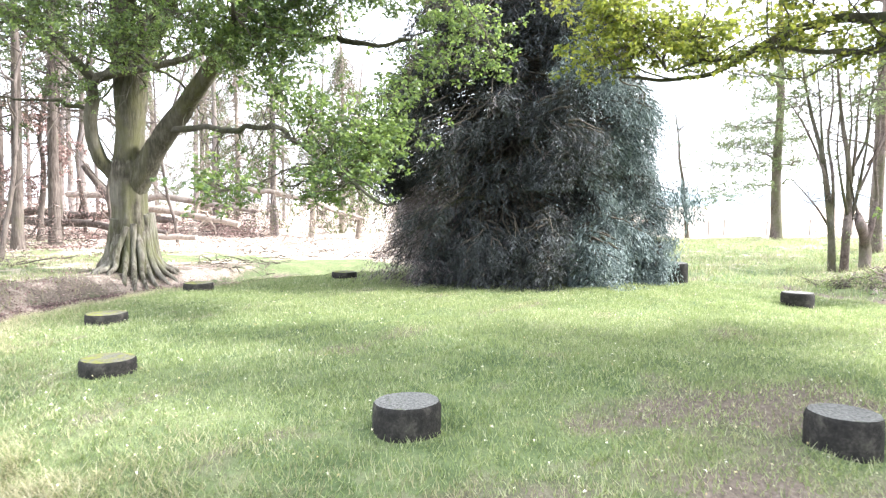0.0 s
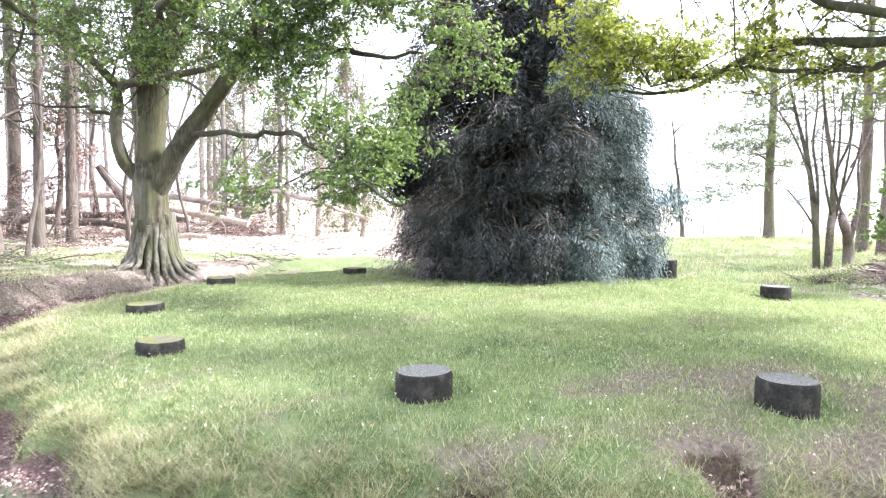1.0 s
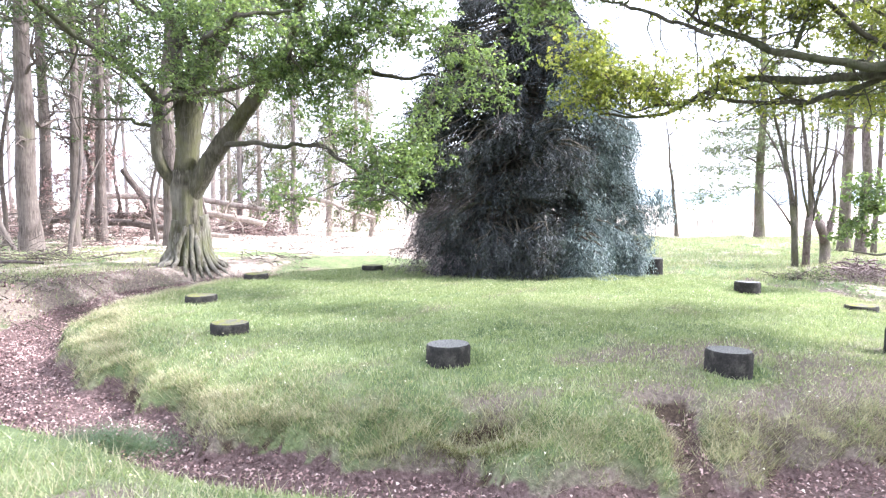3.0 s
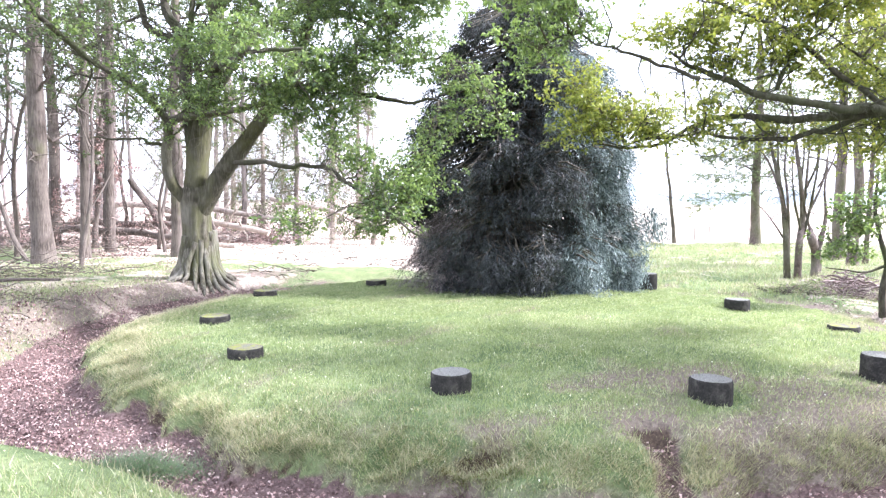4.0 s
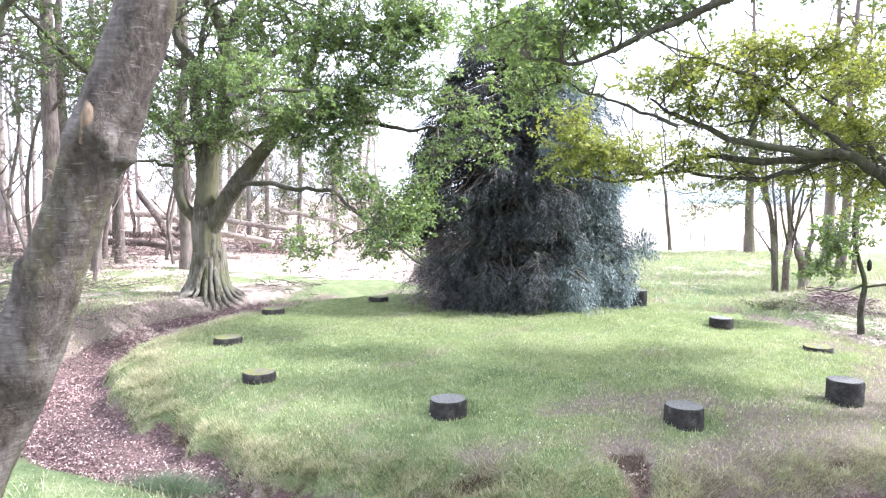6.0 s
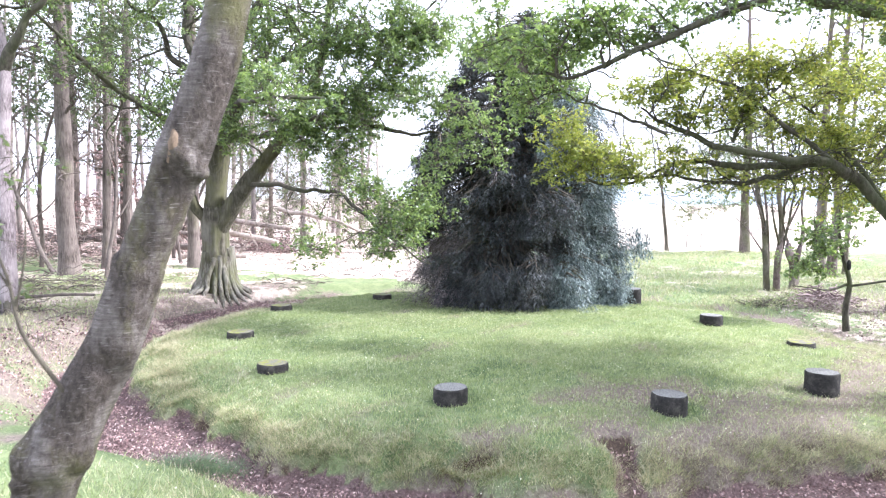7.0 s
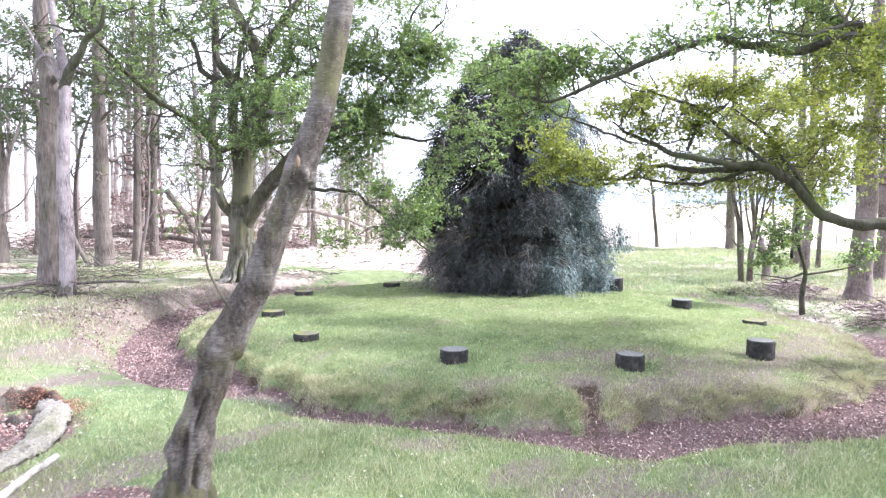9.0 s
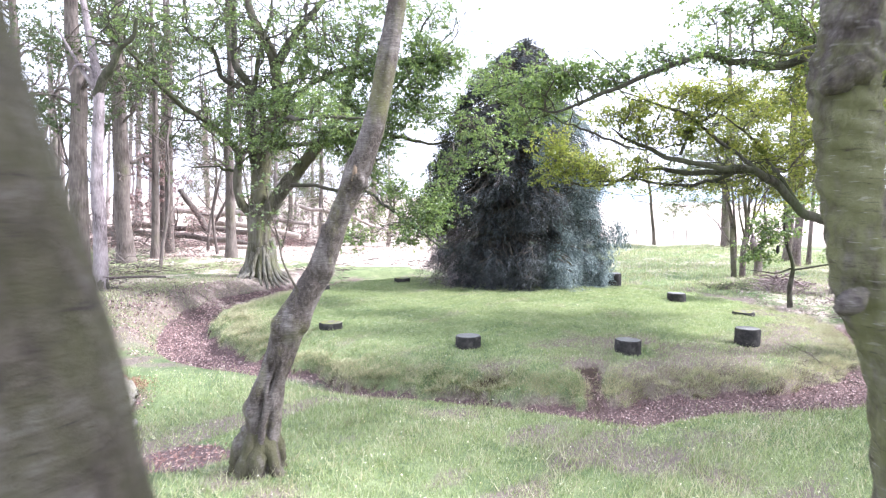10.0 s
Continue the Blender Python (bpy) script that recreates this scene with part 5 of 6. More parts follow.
for k in range(28):
    y = rng.uniform(18, 52)
    x = -8 - rng.uniform(0, 1) * (10 + y * 0.75)
    straight_tree(x, y, rng.uniform(0.08, 0.2), rng.uniform(11, 16), FAR_BARK, "thin distant woodland tree with bare lower trunk", (rng.normal(0, 0.5), 0), 6, [((x, y, rng.uniform(8, 13)), (2.0, 1.5, 1.2), 22)], WOOD_LEAF, leaf=0.17)


def thin_tree(x, y, height, r, mat):
    """A crooked understorey tree that forks twice and ends in bare twigs."""
    thing = empty("young_tree", at_ground(x, y), "thin crooked bare-limbed tree in the wood", "tree", "woodland trees")
    z0 = float(ground_z(x, y))
    at, way, pts = np.array((x, y, z0 - 0.15)), np.array((rng.normal(0, 0.08), 0, 1.0)), []
    for _ in range(9):
        pts.append(at)
        way = unit(way + rng.normal(0, 0.13, 3) * (1, 1, 0.3) + (0, 0, 0.12))
        at = at + way * height / 8
    limb(thing, "trunk", pts, r, r * 0.25, mat, 8, 0.06, 4)
    nodes = list(curve_points(pts, 24)[9:])
    for k in (2, 3, 4, 5, 6):
        a, ln = rng.uniform(0, 2 * math.pi), height * rng.uniform(0.22, 0.42)
        q = [pts[k] + np.array((math.cos(a) * f * ln * 0.75, math.sin(a) * f * ln * 0.4, (f + 0.6 * f * f) * ln * 0.55)) + rng.normal(0, 0.07, 3) * (f > 0) for f in (0, 0.3, 0.65, 1)]
        limb(thing, "limb", q, r * 0.42, 0.007, mat, 6, 0.06, 5)
        nodes += list(curve_points(q, 8)[3:])
    scrag(thing, nodes, 14, (0.6, 1.7), 0.011, LIMB_BARK, 0.35)
    foliage(thing, nodes, [(nodes[rng.integers(6, len(nodes))] + rng.normal(0, 0.3, 3), (0.7, 0.5, 0.35), 4) for _ in range(3)], WOOD_LEAF, 0.11, 16, 0.35, 0.5)


for x, y, height, r in ((-12.0, 7.2, 7.5, 0.07), (-14.9, 9.6, 8.5, 0.08), (-11.6, 12.4, 8.0, 0.07), (-16.2, 11.0, 9.0, 0.09), (-12.9, 14.9, 9.0, 0.08), (-18.8, 12.6, 9.0, 0.09), (-10.3, 14.2, 7.0, 0.06), (-15.6, 5.2, 8.0, 0.08), (-13.6, 17.5, 9.5, 0.08), (-17.5, 8.0, 8.5, 0.08), (-20.2, 16.5, 10.0, 0.10), (-11.0, 20.0, 9.0, 0.08), (-16.3, 19.5, 10.0, 0.09)):
    thin_tree(x, y, height, r, PINE_BARK)

dead = empty("dead_tree", at_ground(-10.93, 0.7), "barkless silver-grey dead tree with forked top", "tree", "woodland trees")
z0 = float(ground_z(-10.93, 0.7))
limb(dead, "trunk", [(-10.93, 0.7, z0 - 0.15), (-10.92, 0.7, 0.4), (-10.89, 0.7, 2.0), (-10.93, 0.7, 3.4), (-10.81, 0.7, 5.5), (-11.03, 0.8, 6.7), (-11.3, 0.8, 8.4)], 0.22, 0.07, SILVER_WOOD, 14, 0.08)
limb(dead, "limb", [(-10.86, 0.7, 5.3), (-10.62, 0.6, 5.75), (-10.35, 0.5, 6.05), (-10.1, 0.45, 6.5), (-9.75, 0.4, 6.75), (-9.6, 0.3, 7.2)], 0.13, 0.04, LIMB_BARK)
limb(dead, "limb", [(-10.9, 0.7, 5.5), (-11.2, 0.6, 6.0), (-11.45, 0.5, 6.5), (-11.75, 0.4, 7.1)], 0.07, 0.015, SILVER_WOOD)
scrag(dead, [(-9.85, 0.4, 6.9), (-9.2, 0.3, 7.05), (-8.6, 0.2, 6.95), (-10.93, 0.7, 4.4), (-10.9, 0.7, 3.2)], 12, (0.5, 1.6), 0.014, LIMB_BARK)
for a in (250, 300, 350, 190):
    d = np.array((math.cos(radians(a)), math.sin(radians(a)), 0))
    limb(dead, "root", [np.array((-10.93, 0.7, z0 + h)) + d * q for q, h in ((0.1, 0.4), (0.22, 0.14), (0.4, -0.05))], 0.09, 0.03, LIMB_BARK, 8, 0.15)
limb(dead, "limb", [(-10.86, 0.68, 5.4), (-11.01, 0.6, 6.0), (-11.25, 0.5, 6.05), (-11.4, 0.4, 5.8)], 0.06, 0.02, SILVER_WOOD)

# trees on the open side
def coppice():
    thing = empty("coppiced_tree", at_ground(9.4, 9.0), "many-stemmed pale hazel with thin upright stems", "tree", "trees on the open side")
    stems = [
        (0.110, [(9.39, 9.00, -0.11), (9.19, 8.75, 0.89), (9.32, 9.25, 1.91), (8.86, 8.75, 2.90), (8.85, 9.25, 3.86), (8.36, 8.76, 4.72), (8.43, 9.24, 5.79)]),
        (0.060, [(9.40, 9.00, -0.11), (9.50, 9.25, 1.05), (9.19, 8.76, 2.23), (9.29, 9.24, 3.27), (9.11, 8.76, 4.39), (9.23, 9.23, 5.79)]),
        (0.050, [(9.21, 9.00, 1.82), (8.94, 8.75, 2.40), (8.86, 9.25, 3.24), (8.22, 8.75, 3.86), (8.06, 9.25, 4.45)]),
        (0.042, [(9.08, 9.00, 2.58), (8.84, 8.75, 3.40), (9.03, 9.24, 4.29), (8.64, 8.76, 5.21)]),
        (0.120, [(9.71, 9.00, -0.14), (9.61, 8.77, 0.72), (9.92, 9.24, 1.73), (9.57, 8.76, 2.74), (9.65, 9.24, 3.78), (9.23, 8.76, 4.88), (9.40, 9.25, 5.96)]),
        (0.055, [(9.74, 9.00, 0.88), (9.95, 9.22, 2.08), (9.77, 8.78, 3.07), (10.04, 9.21, 4.03), (9.86, 8.79, 5.05)]),
        (0.052, [(9.73, 9.00, 0.63), (10.02, 9.07, 1.73), (10.11, 8.94, 2.75), (10.27, 9.05, 3.59), (10.27, 8.96, 4.75)]),
        (0.045, [(9.77, 9.00, 1.73), (9.71, 8.99, 2.75), (9.77, 9.02, 3.76), (9.63, 8.97, 4.92)]),
        (0.045, [(9.99, 9.00, 1.82), (10.46, 9.25, 2.59), (10.35, 8.75, 3.32), (10.69, 9.25, 4.29)]),
        (0.040, [(9.76, 9.00, 1.22), (9.39, 8.75, 2.23), (9.55, 9.25, 3.10), (9.31, 8.75, 4.22)]),
        (0.034, [(9.31, 9.00, 0.88), (8.83, 8.78, 1.43), (8.72, 9.21, 1.82), (8.13, 8.79, 2.20)]),
        (0.034, [(10.22, 9.00, 2.58), (10.44, 8.84, 3.07), (10.87, 9.16, 3.77), (10.80, 8.85, 4.57)]),
        (0.040, [(9.88, 9.00, 2.58), (10.18, 9.00, 3.34), (10.22, 9.01, 4.26), (10.37, 8.98, 5.09)])
    ]
    for k, (r, p) in enumerate(stems):
        p[0] = (p[0][0], p[0][1], min(p[0][2], float(ground_z(*p[0][:2])) - 0.1)) if k in (0, 1, 4) else p[0]
        limb(thing, "stem", p, r, 0.012, FIELD_BARK if k % 3 else OAK_BARK, 9, 0.08)
    nodes = along(*[p[1:] for r, p in stems])
    scrag(thing, nodes[nodes[:, 2] > 1.4], 130, (0.5, 1.5), 0.013, FIELD_BARK, 0.6)
    twigs = [(nodes[rng.integers(len(nodes))] + rng.normal(0, 0.4, 3) + (0, 0, 0.4), (0.8, 0.5, 0.5), 8) for _ in range(14)]
    foliage(thing, nodes, twigs, FIELD_LEAF, 0.07, 5, 0.3, 0.4)
    foliage(thing, nodes, [((9.4, 8.9, 5.4), (2.2, 1.2, 0.7), 50), ((10.6, 8.9, 4.3), (1.0, 0.8, 0.5), 24), ((8.3, 8.8, 4.3), (1.2, 0.9, 0.3), 18)], FIELD_LEAF, 0.09, 26, 0.4, 0.5)
    twin = empty("field_tree", at_ground(10.29, 9.00), "short knotted trunk forking low beside the hazel", "tree", "trees on the open side")
    for r, p in ((0.17, [(10.29, 9.00, -0.01), (10.41, 9.25, 0.44), (9.99, 8.76, 0.98), (10.17, 9.24, 1.25)]), (0.09, [(10.30, 9.00, 0.58), (10.40, 8.93, 1.14), (10.57, 9.08, 1.74), (10.40, 8.91, 2.58), (10.61, 9.10, 3.43)]), (0.05, [(10.07, 9.00, 1.22), (10.04, 9.23, 1.70), (9.66, 8.77, 2.24)])):
        if r > 0.1:
            p[0] = (p[0][0], p[0][1], float(ground_z(*p[0][:2])) - 0.1)
        limb(twin, "trunk" if r > 0.1 else "limb", p, r, 0.6 * r if r > 0.1 else 0.012, FIELD_BARK, 10, 0.12)


coppice()
straight_tree(15.77, 25.4, 0.24, 14, FIELD_BARK, "broad field-edge tree with layered pale foliage", (-0.2, 0), 16,
              [((13.76, 25.20, 5.33), (1.67, 1.60, 0.30), 60), ((15.25, 25.20, 5.63), (1.52, 1.60, 0.36), 60), ((13.19, 25.20, 4.44), (1.21, 1.60, 0.24), 40), ((14.69, 25.20, 4.44), (1.52, 1.60, 0.27), 60), ((16.18, 25.20, 4.80), (1.21, 1.60, 0.36), 45), ((12.92, 25.20, 3.30), (1.21, 1.60, 0.21), 34), ((14.42, 25.20, 3.45), (1.36, 1.60, 0.24), 46), ((12.65, 25.20, 2.25), (1.09, 1.60, 0.18), 26), ((14.15, 25.20, 2.46), (1.09, 1.60, 0.18), 26), ((16.52, 25.20, 3.61), (0.85, 1.60, 0.30), 26), ((15.21, 25.20, 6.87), (1.82, 1.60, 0.42), 60), ((13.98, 25.20, 7.76), (1.82, 1.60, 0.42), 50), ((16.37, 25.20, 7.76), (1.52, 1.60, 0.61), 50), ((15.42, 25.20, 9.23), (2.12, 1.60, 0.67), 60), ((12.21, 25.20, 1.79), (0.79, 1.60, 0.15), 14)],
              FIELD_LEAF, "trees on the open side", "field_tree", 0.10, 2.0, per=30, loose=0.75)
straight_tree(11.9, 27.2, 0.11, 6.5, TWIG_BARK, "thin crooked hawthorn almost bare of leaves", (-0.7, 0), 9, [((11.6, 27, 4.4), (1.0, 0.8, 0.8), 8)], FIELD_LEAF, "trees on the open side", "hawthorn_tree", 0.1, 2, crook=0.09)
for x, y, r, lean in ((11.33, 5.0, 0.32, 0.2), (13.85, 13.1, 0.17, 0.2), (15.1, 16.3, 0.22, 0.1), (15.1, 10.0, 0.2, 0.1), (17.5, 13.5, 0.2, 0.2), (19.0, 11.0, 0.22, 0.1), (14.9, 14.0, 0.09, 0.3)):
    straight_tree(x, y, r, 12, FIELD_BARK, "grey-barked tree at the edge of the open grass", (lean, 0), 8, [((x, y, 5.5), (1.8, 1.5, 0.8), 30), ((x + 0.5, y, 7.5), (2.0, 1.5, 1.0), 30)] if y > 8 else [((x + 0.8, y, 4.2), (1.4, 1.0, 0.7), 34), ((x - 0.3, y + 0.6, 3.4), (1.0, 0.8, 0.5), 26), ((x + 1.6, y, 2.6), (0.9, 0.8, 0.6), 16)], FIELD_LEAF, "trees on the open side", "field_tree", 0.13)

sapling = empty("sapling", at_ground(8.3, 2.5), "crooked young oak sapling with fresh green leaves", "tree", "trees on the open side")
limb(sapling, "stem", [(8.3, 2.5, float(ground_z(8.3, 2.5)) - 0.1), (8.26, 2.5, 0.15), (8.32, 2.5, 0.8), (8.13, 2.5, 1.43), (8.0, 2.5, 2.1), (8.05, 2.5, 2.9)], 0.085, 0.02, LIMB_BARK, 9, 0.1)
sap_arm = [(8.3, 2.5, 0.7), (8.7, 2.2, 0.82), (9.2, 1.9, 0.98), (9.7, 1.6, 1.25)]
sap_left = [(8.28, 2.5, 0.75), (7.8, 2.4, 0.62), (7.3, 2.3, 0.68), (6.8, 2.2, 0.74)]
sap_up = [(8.13, 2.5, 1.43), (7.7, 2.4, 1.6), (7.2, 2.3, 1.35)]
limb(sapling, "limb", sap_up, 0.025, 0.008, LIMB_BARK, 6)
limb(sapling, "limb", sap_arm, 0.035, 0.01, LIMB_BARK, 6)
limb(sapling, "limb", sap_left, 0.03, 0.01, LIMB_BARK, 6)
foliage(sapling, along(sap_arm, sap_up, [(8.13, 2.5, 1.43), (8.05, 2.5, 2.9)]), [((7.1, 2.3, 1.15), (0.5, 0.5, 0.3), 22), ((7.4, 2.3, 1.75), (0.6, 0.5, 0.5), 22), ((7.8, 2.4, 1.9), (0.6, 0.5, 0.5), 26), ((8.3, 2.4, 2.6), (0.7, 0.5, 0.5), 26), ((8.9, 0.9, 1.4), (0.6, 0.5, 0.5), 16)], OAK_LEAF, 0.11, 22, 0.26, 0.4)


# ---- fallen wood and brush ----
STICK_WOOD = bark_material("stick_wood", (0.10, 0.09, 0.08), (0.30, 0.275, 0.25), (0.46, 0.43, 0.40), None, 0.6, (4, 4, 4), 0.85)
SLAB_WOOD = bark_material("slab_wood", (0.04, 0.034, 0.028), (0.20, 0.18, 0.155), (0.38, 0.35, 0.305), (0.14, 0.145, 0.075), 0.60, (16, 16, 16), 0.9, 1.0)
def fallen_log(a, b, r0, r1, mat, label, stubs=5, crook=0.008):
    mid = (np.asarray(a) + np.asarray(b)) / 2
    thing = empty("fallen_log", at_ground(mid[0], mid[1]), label, "log", "fallen trunks")
    s = Soup()
    p = wander(np.asarray(a, float), np.asarray(b, float), 0.02, 9, crook)
    tube(s, curve_points(p, 40), [r0, r0 * 0.95, r1], 12, 0.06)
    trunk = hang(s.object("trunk", mat), thing)
    for _ in range(stubs):
        k = Soup()
        q = p[rng.integers(1, 8)]
        tube(k, wander(q, q + rng.normal(0, 0.5, 3) + (0, 0, 0.25), 0.05, 5), [r1 * 0.5, 0.01], 5, 0.1)
        on_part(hang(k.object("stub", mat), thing), trunk)


fallen_log((-13.6, 17.6, 1.35), (-8.9, 16.6, 0.72), 0.14, 0.11, PALE_WOOD, "pale barkless trunk lying in the bright clearing")
fallen_log((-19.0, 17.5, 1.0), (-11.5, 17.2, 0.85), 0.16, 0.12, PINE_BARK, "long fallen pine trunk among brushwood", 9)
fallen_log((-18.6, 15.8, 0.9), (-10.8, 14.6, 0.45), 0.15, 0.11, PINE_BARK, "fallen pine trunk propped on brushwood", 9)
fallen_log((-17.5, 20.5, 1.9), (-9.0, 19.5, 1.2), 0.15, 0.10, PALE_WOOD, "thin fallen trunk lying across others", 8)
fallen_log((-13.2, 16.9, 0.45), (-15.0, 17.2, 3.0), 0.16, 0.14, PINE_BARK, "broken trunk leaning against its neighbour", 1)
fallen_log((-9.3, 18.6, 2.2), (-4.2, 17.6, 0.9), 0.10, 0.06, PALE_WOOD, "thin pale trunk fallen through dead sprays", 5)
fallen_log((-12.0, 13.4, 0.35), (-9.2, 12.9, 0.42), 0.10, 0.08, PALE_WOOD, "short pale log on the clearing floor", 3)
fallen_log((-5.50, -9.50, 0.11), (-5.40, -10.62, 0.14), 0.036, 0.042, STICK_WOOD, "pale bleached stick lying in the grass", 0, 0.002)
fallen_log((-13.5, -1.0, 0.5), (-9.8, 2.2, 0.42), 0.045, 0.03, PINE_BARK, "thin dead branch on the bank", 4)


def brush_pile(x, y, size, height, count, mat, label, needles=None, needle_count=0, thick=(0.006, 0.02), long=(0.5, 1.6)):
    thing = empty("brush_pile", at_ground(x, y), label, "brushwood", "brush piles")
    s, nd = Soup(), Soup()
    for _ in range(count):
        a, q = rng.uniform(0, 6.283), math.sqrt(rng.uniform(0, 1))
        px, py = x + math.cos(a) * q * size[0], y + math.sin(a) * q * size[1]
        h = height * (1 - q**1.6) * rng.uniform(0, 1)
        p = at_ground(px, py, 0.02 + h)
        ln, b = rng.uniform(*long), rng.uniform(0, 6.283)
        e = p + np.array((math.cos(b) * ln, math.sin(b) * ln, rng.normal(0.05, 0.22) * ln))
        e[2] = max(e[2], float(ground_z(e[0], e[1])) + 0.02)
        w = wander(p, e, 0.03, 6, 0.05)
        w[:, 2] = np.maximum(w[:, 2], ground_z(w[:, 0], w[:, 1]) + 0.01)
        r = rng.uniform(*thick)
        tube(s, w, [r, r * 0.4], 4, 0, False)
        if needles and needle_count:
            k = rng.integers(0, 6, needle_count)
            at = w[k] + rng.normal(0, 0.10, (needle_count, 3))
            leaves(nd, at, rng.normal(0, 1, (needle_count, 3)) - (0, 0, 0.7), rng.uniform(0.08, 0.2, needle_count), 0.022, 0.2)
    tagged(hang(s.object("stick", mat), thing), kind="stuff")
    if nd.n:
        tagged(hang(nd.object("dead_foliage", needles, smooth=False), thing), kind="stuff")


brush_pile(-16.0, 12.8, (3.4, 2.0), 1.9, 260, PINE_BARK, "tangle of grey-brown dead branches on the wood floor", RUST_NEEDLE, 6)
brush_pile(-17.0, 17.4, (5.5, 1.6), 3.4, 340, PINE_BARK, "rust-brown dead conifer tops heaped in the wood", RUST_NEEDLE, 30)
brush_pile(-21.0, 12.5, (4.0, 2.5), 2.6, 160, PINE_BARK, "tangle of grey-brown dead branches on the wood floor", DEAD_NEEDLE, 10)
brush_pile(-12.6, 5.6, (1.8, 1.2), 0.5, 90, PINE_BARK, "loose dead branches heaped beside a pine", None, 0)
brush_pile(-12.0, 1.2, (1.5, 1.2), 0.25, 50, PINE_BARK, "loose dead twigs scattered under the dead tree", None, 0)
brush_pile(-9.4, 18.2, (1.2, 0.7), 1.7, 90, PINE_BARK, "reddish upturned root plate and dead twigs", RUST_NEEDLE, 26)
brush_pile(-11.5, 18.6, (2.0, 0.8), 1.3, 110, PINE_BARK, "reddish dead conifer branches behind the logs", RUST_NEEDLE, 26)
brush_pile(-7.0, 14.2, (3.2, 2.2), 0.22, 120, PALE_WOOD, "bleached twigs strewn over the clearing", None, 0, (0.005, 0.02), (0.3, 1.1))
brush_pile(-4.6, 10.8, (2.6, 1.8), 0.12, 50, TWIG_BARK, "dark twigs strewn over pale ground", None, 0, (0.005, 0.02), (0.2, 0.7))
brush_pile(-6.2, 7.2, (1.3, 1.0), 0.14, 55, TWIG_BARK, "dark twigs and surface roots by the oak", None, 0, (0.005, 0.015), (0.2, 0.7))


brush_pile(-8.6, 0.6, (1.2, 2.6), 0.05, 60, TWIG_BARK, "dark twigs lying on the ditch's outer slope", None, 0, (0.004, 0.012), (0.2, 0.7))
brush_pile(6.4, -5.4, (1.8, 1.2), 0.04, 40, TWIG_BARK, "dark twigs lying among the ditch leaves", None, 0, (0.004, 0.012), (0.2, 0.7))


brush_pile(9.95, 6.6, (0.75, 0.5), 0.50, 150, DEAD_BARK, "small dark heap of bark slabs and twigs", None, 0, (0.012, 0.04), (0.25, 0.7))
brush_pile(9.2, 4.9, (0.8, 0.6), 0.14, 90, DEAD_BARK, "low scatter of cut branches and bark", DEAD_SPRAY, 3, (0.006, 0.022), (0.3, 0.8))
brush_pile(7.9, 5.4, (0.9, 0.6), 0.14, 90, TWIG_BARK, "low tangle of dark cut twigs in the grass", PALE_LEAF, 5, (0.005, 0.014), (0.3, 0.7))
brush_pile(9.55, 0.7, (0.9, 0.6), 0.24, 130, DEAD_BARK, "heap of bark slabs and dead branches", DEAD_SPRAY, 2, (0.008, 0.026), (0.2, 0.5))
brush_pile(11.0, 2.8, (1.4, 0.7), 0.12, 80, DEAD_BARK, "low scatter of cut branches and bark", DEAD_SPRAY, 3, (0.008, 0.03), (0.3, 0.9))


def dead_larch(x, y, high, r):
    thing = empty("dead_conifer", at_ground(x, y), "pale dying conifer hung with bleached drooping sprays", "tree", "dying conifers")
    z0 = float(ground_z(x, y))
    limb(thing, "trunk", [(x, y, z0 - 0.2), (x + 0.1, y, 0.5 * high), (x, y, high + 2)], 0.16, 0.04, PALE_WOOD, 9)
    wood, pale, live = Soup(), Soup(), Soup()
    weeping(thing, (x, y), z0 + 0.3, [(0, 0.7 * r), (0.3 * high, r), (0.7 * high, 0.8 * r), (high, 0.2)], int(60 * r * high / 4), live, pale, lambda a, z: rng.uniform(0, 1, len(a)) < 0.78, 5, (0.4, 0.95), 0.0, 1.3, 0.21, 0.042, wood)
    tagged(hang(wood.object("branch", PALE_WOOD), thing), kind="stuff")
    hang(pale.object("dead_foliage", DEAD_SPRAY, smooth=False), thing)
    hang(live.object("crown", PALE_LEAF, smooth=False), thing)


for x, y, high, r in ((-8.6, 20.5, 6.5, 1.3), (-6.6, 19.0, 5.0, 1.1), (-4.8, 20.0, 3.4, 1.0), (-10.6, 22.0, 8.0, 1.5), (-13.0, 25.0, 8.0, 1.6), (-6.0, 23.5, 8.5, 1.5), (-2.6, 22.0, 2.6, 0.9), (-17.0, 27.0, 8.0, 1.6)):
    dead_larch(x, y, high, r)


def hanging_feeder():
    x, y, z = 5.80, -1.72, 1.62
    thing = empty("bird_feeder", (x, y, z), "small dark tube feeder hanging from an oak twig on a cord", "bird feeder")
    s = Soup()
    tube(s, curve_points([(x, y, z - 0.10), (x, y, z), (x, y, z + 0.09)], 11), [0.02, 0.036, 0.038, 0.038, 0.036, 0.015], 12, 0.02)
    hang(s.object("tube", CONCRETE), thing)
    c = Soup()
    tube(c, [(x, y, z + 0.09), (x, y, 2.4), (x - 0.02, y, 3.3)], [0.003, 0.003], 4)
    hang(c.object("cord", TWIG_BARK), thing)


hanging_feeder()


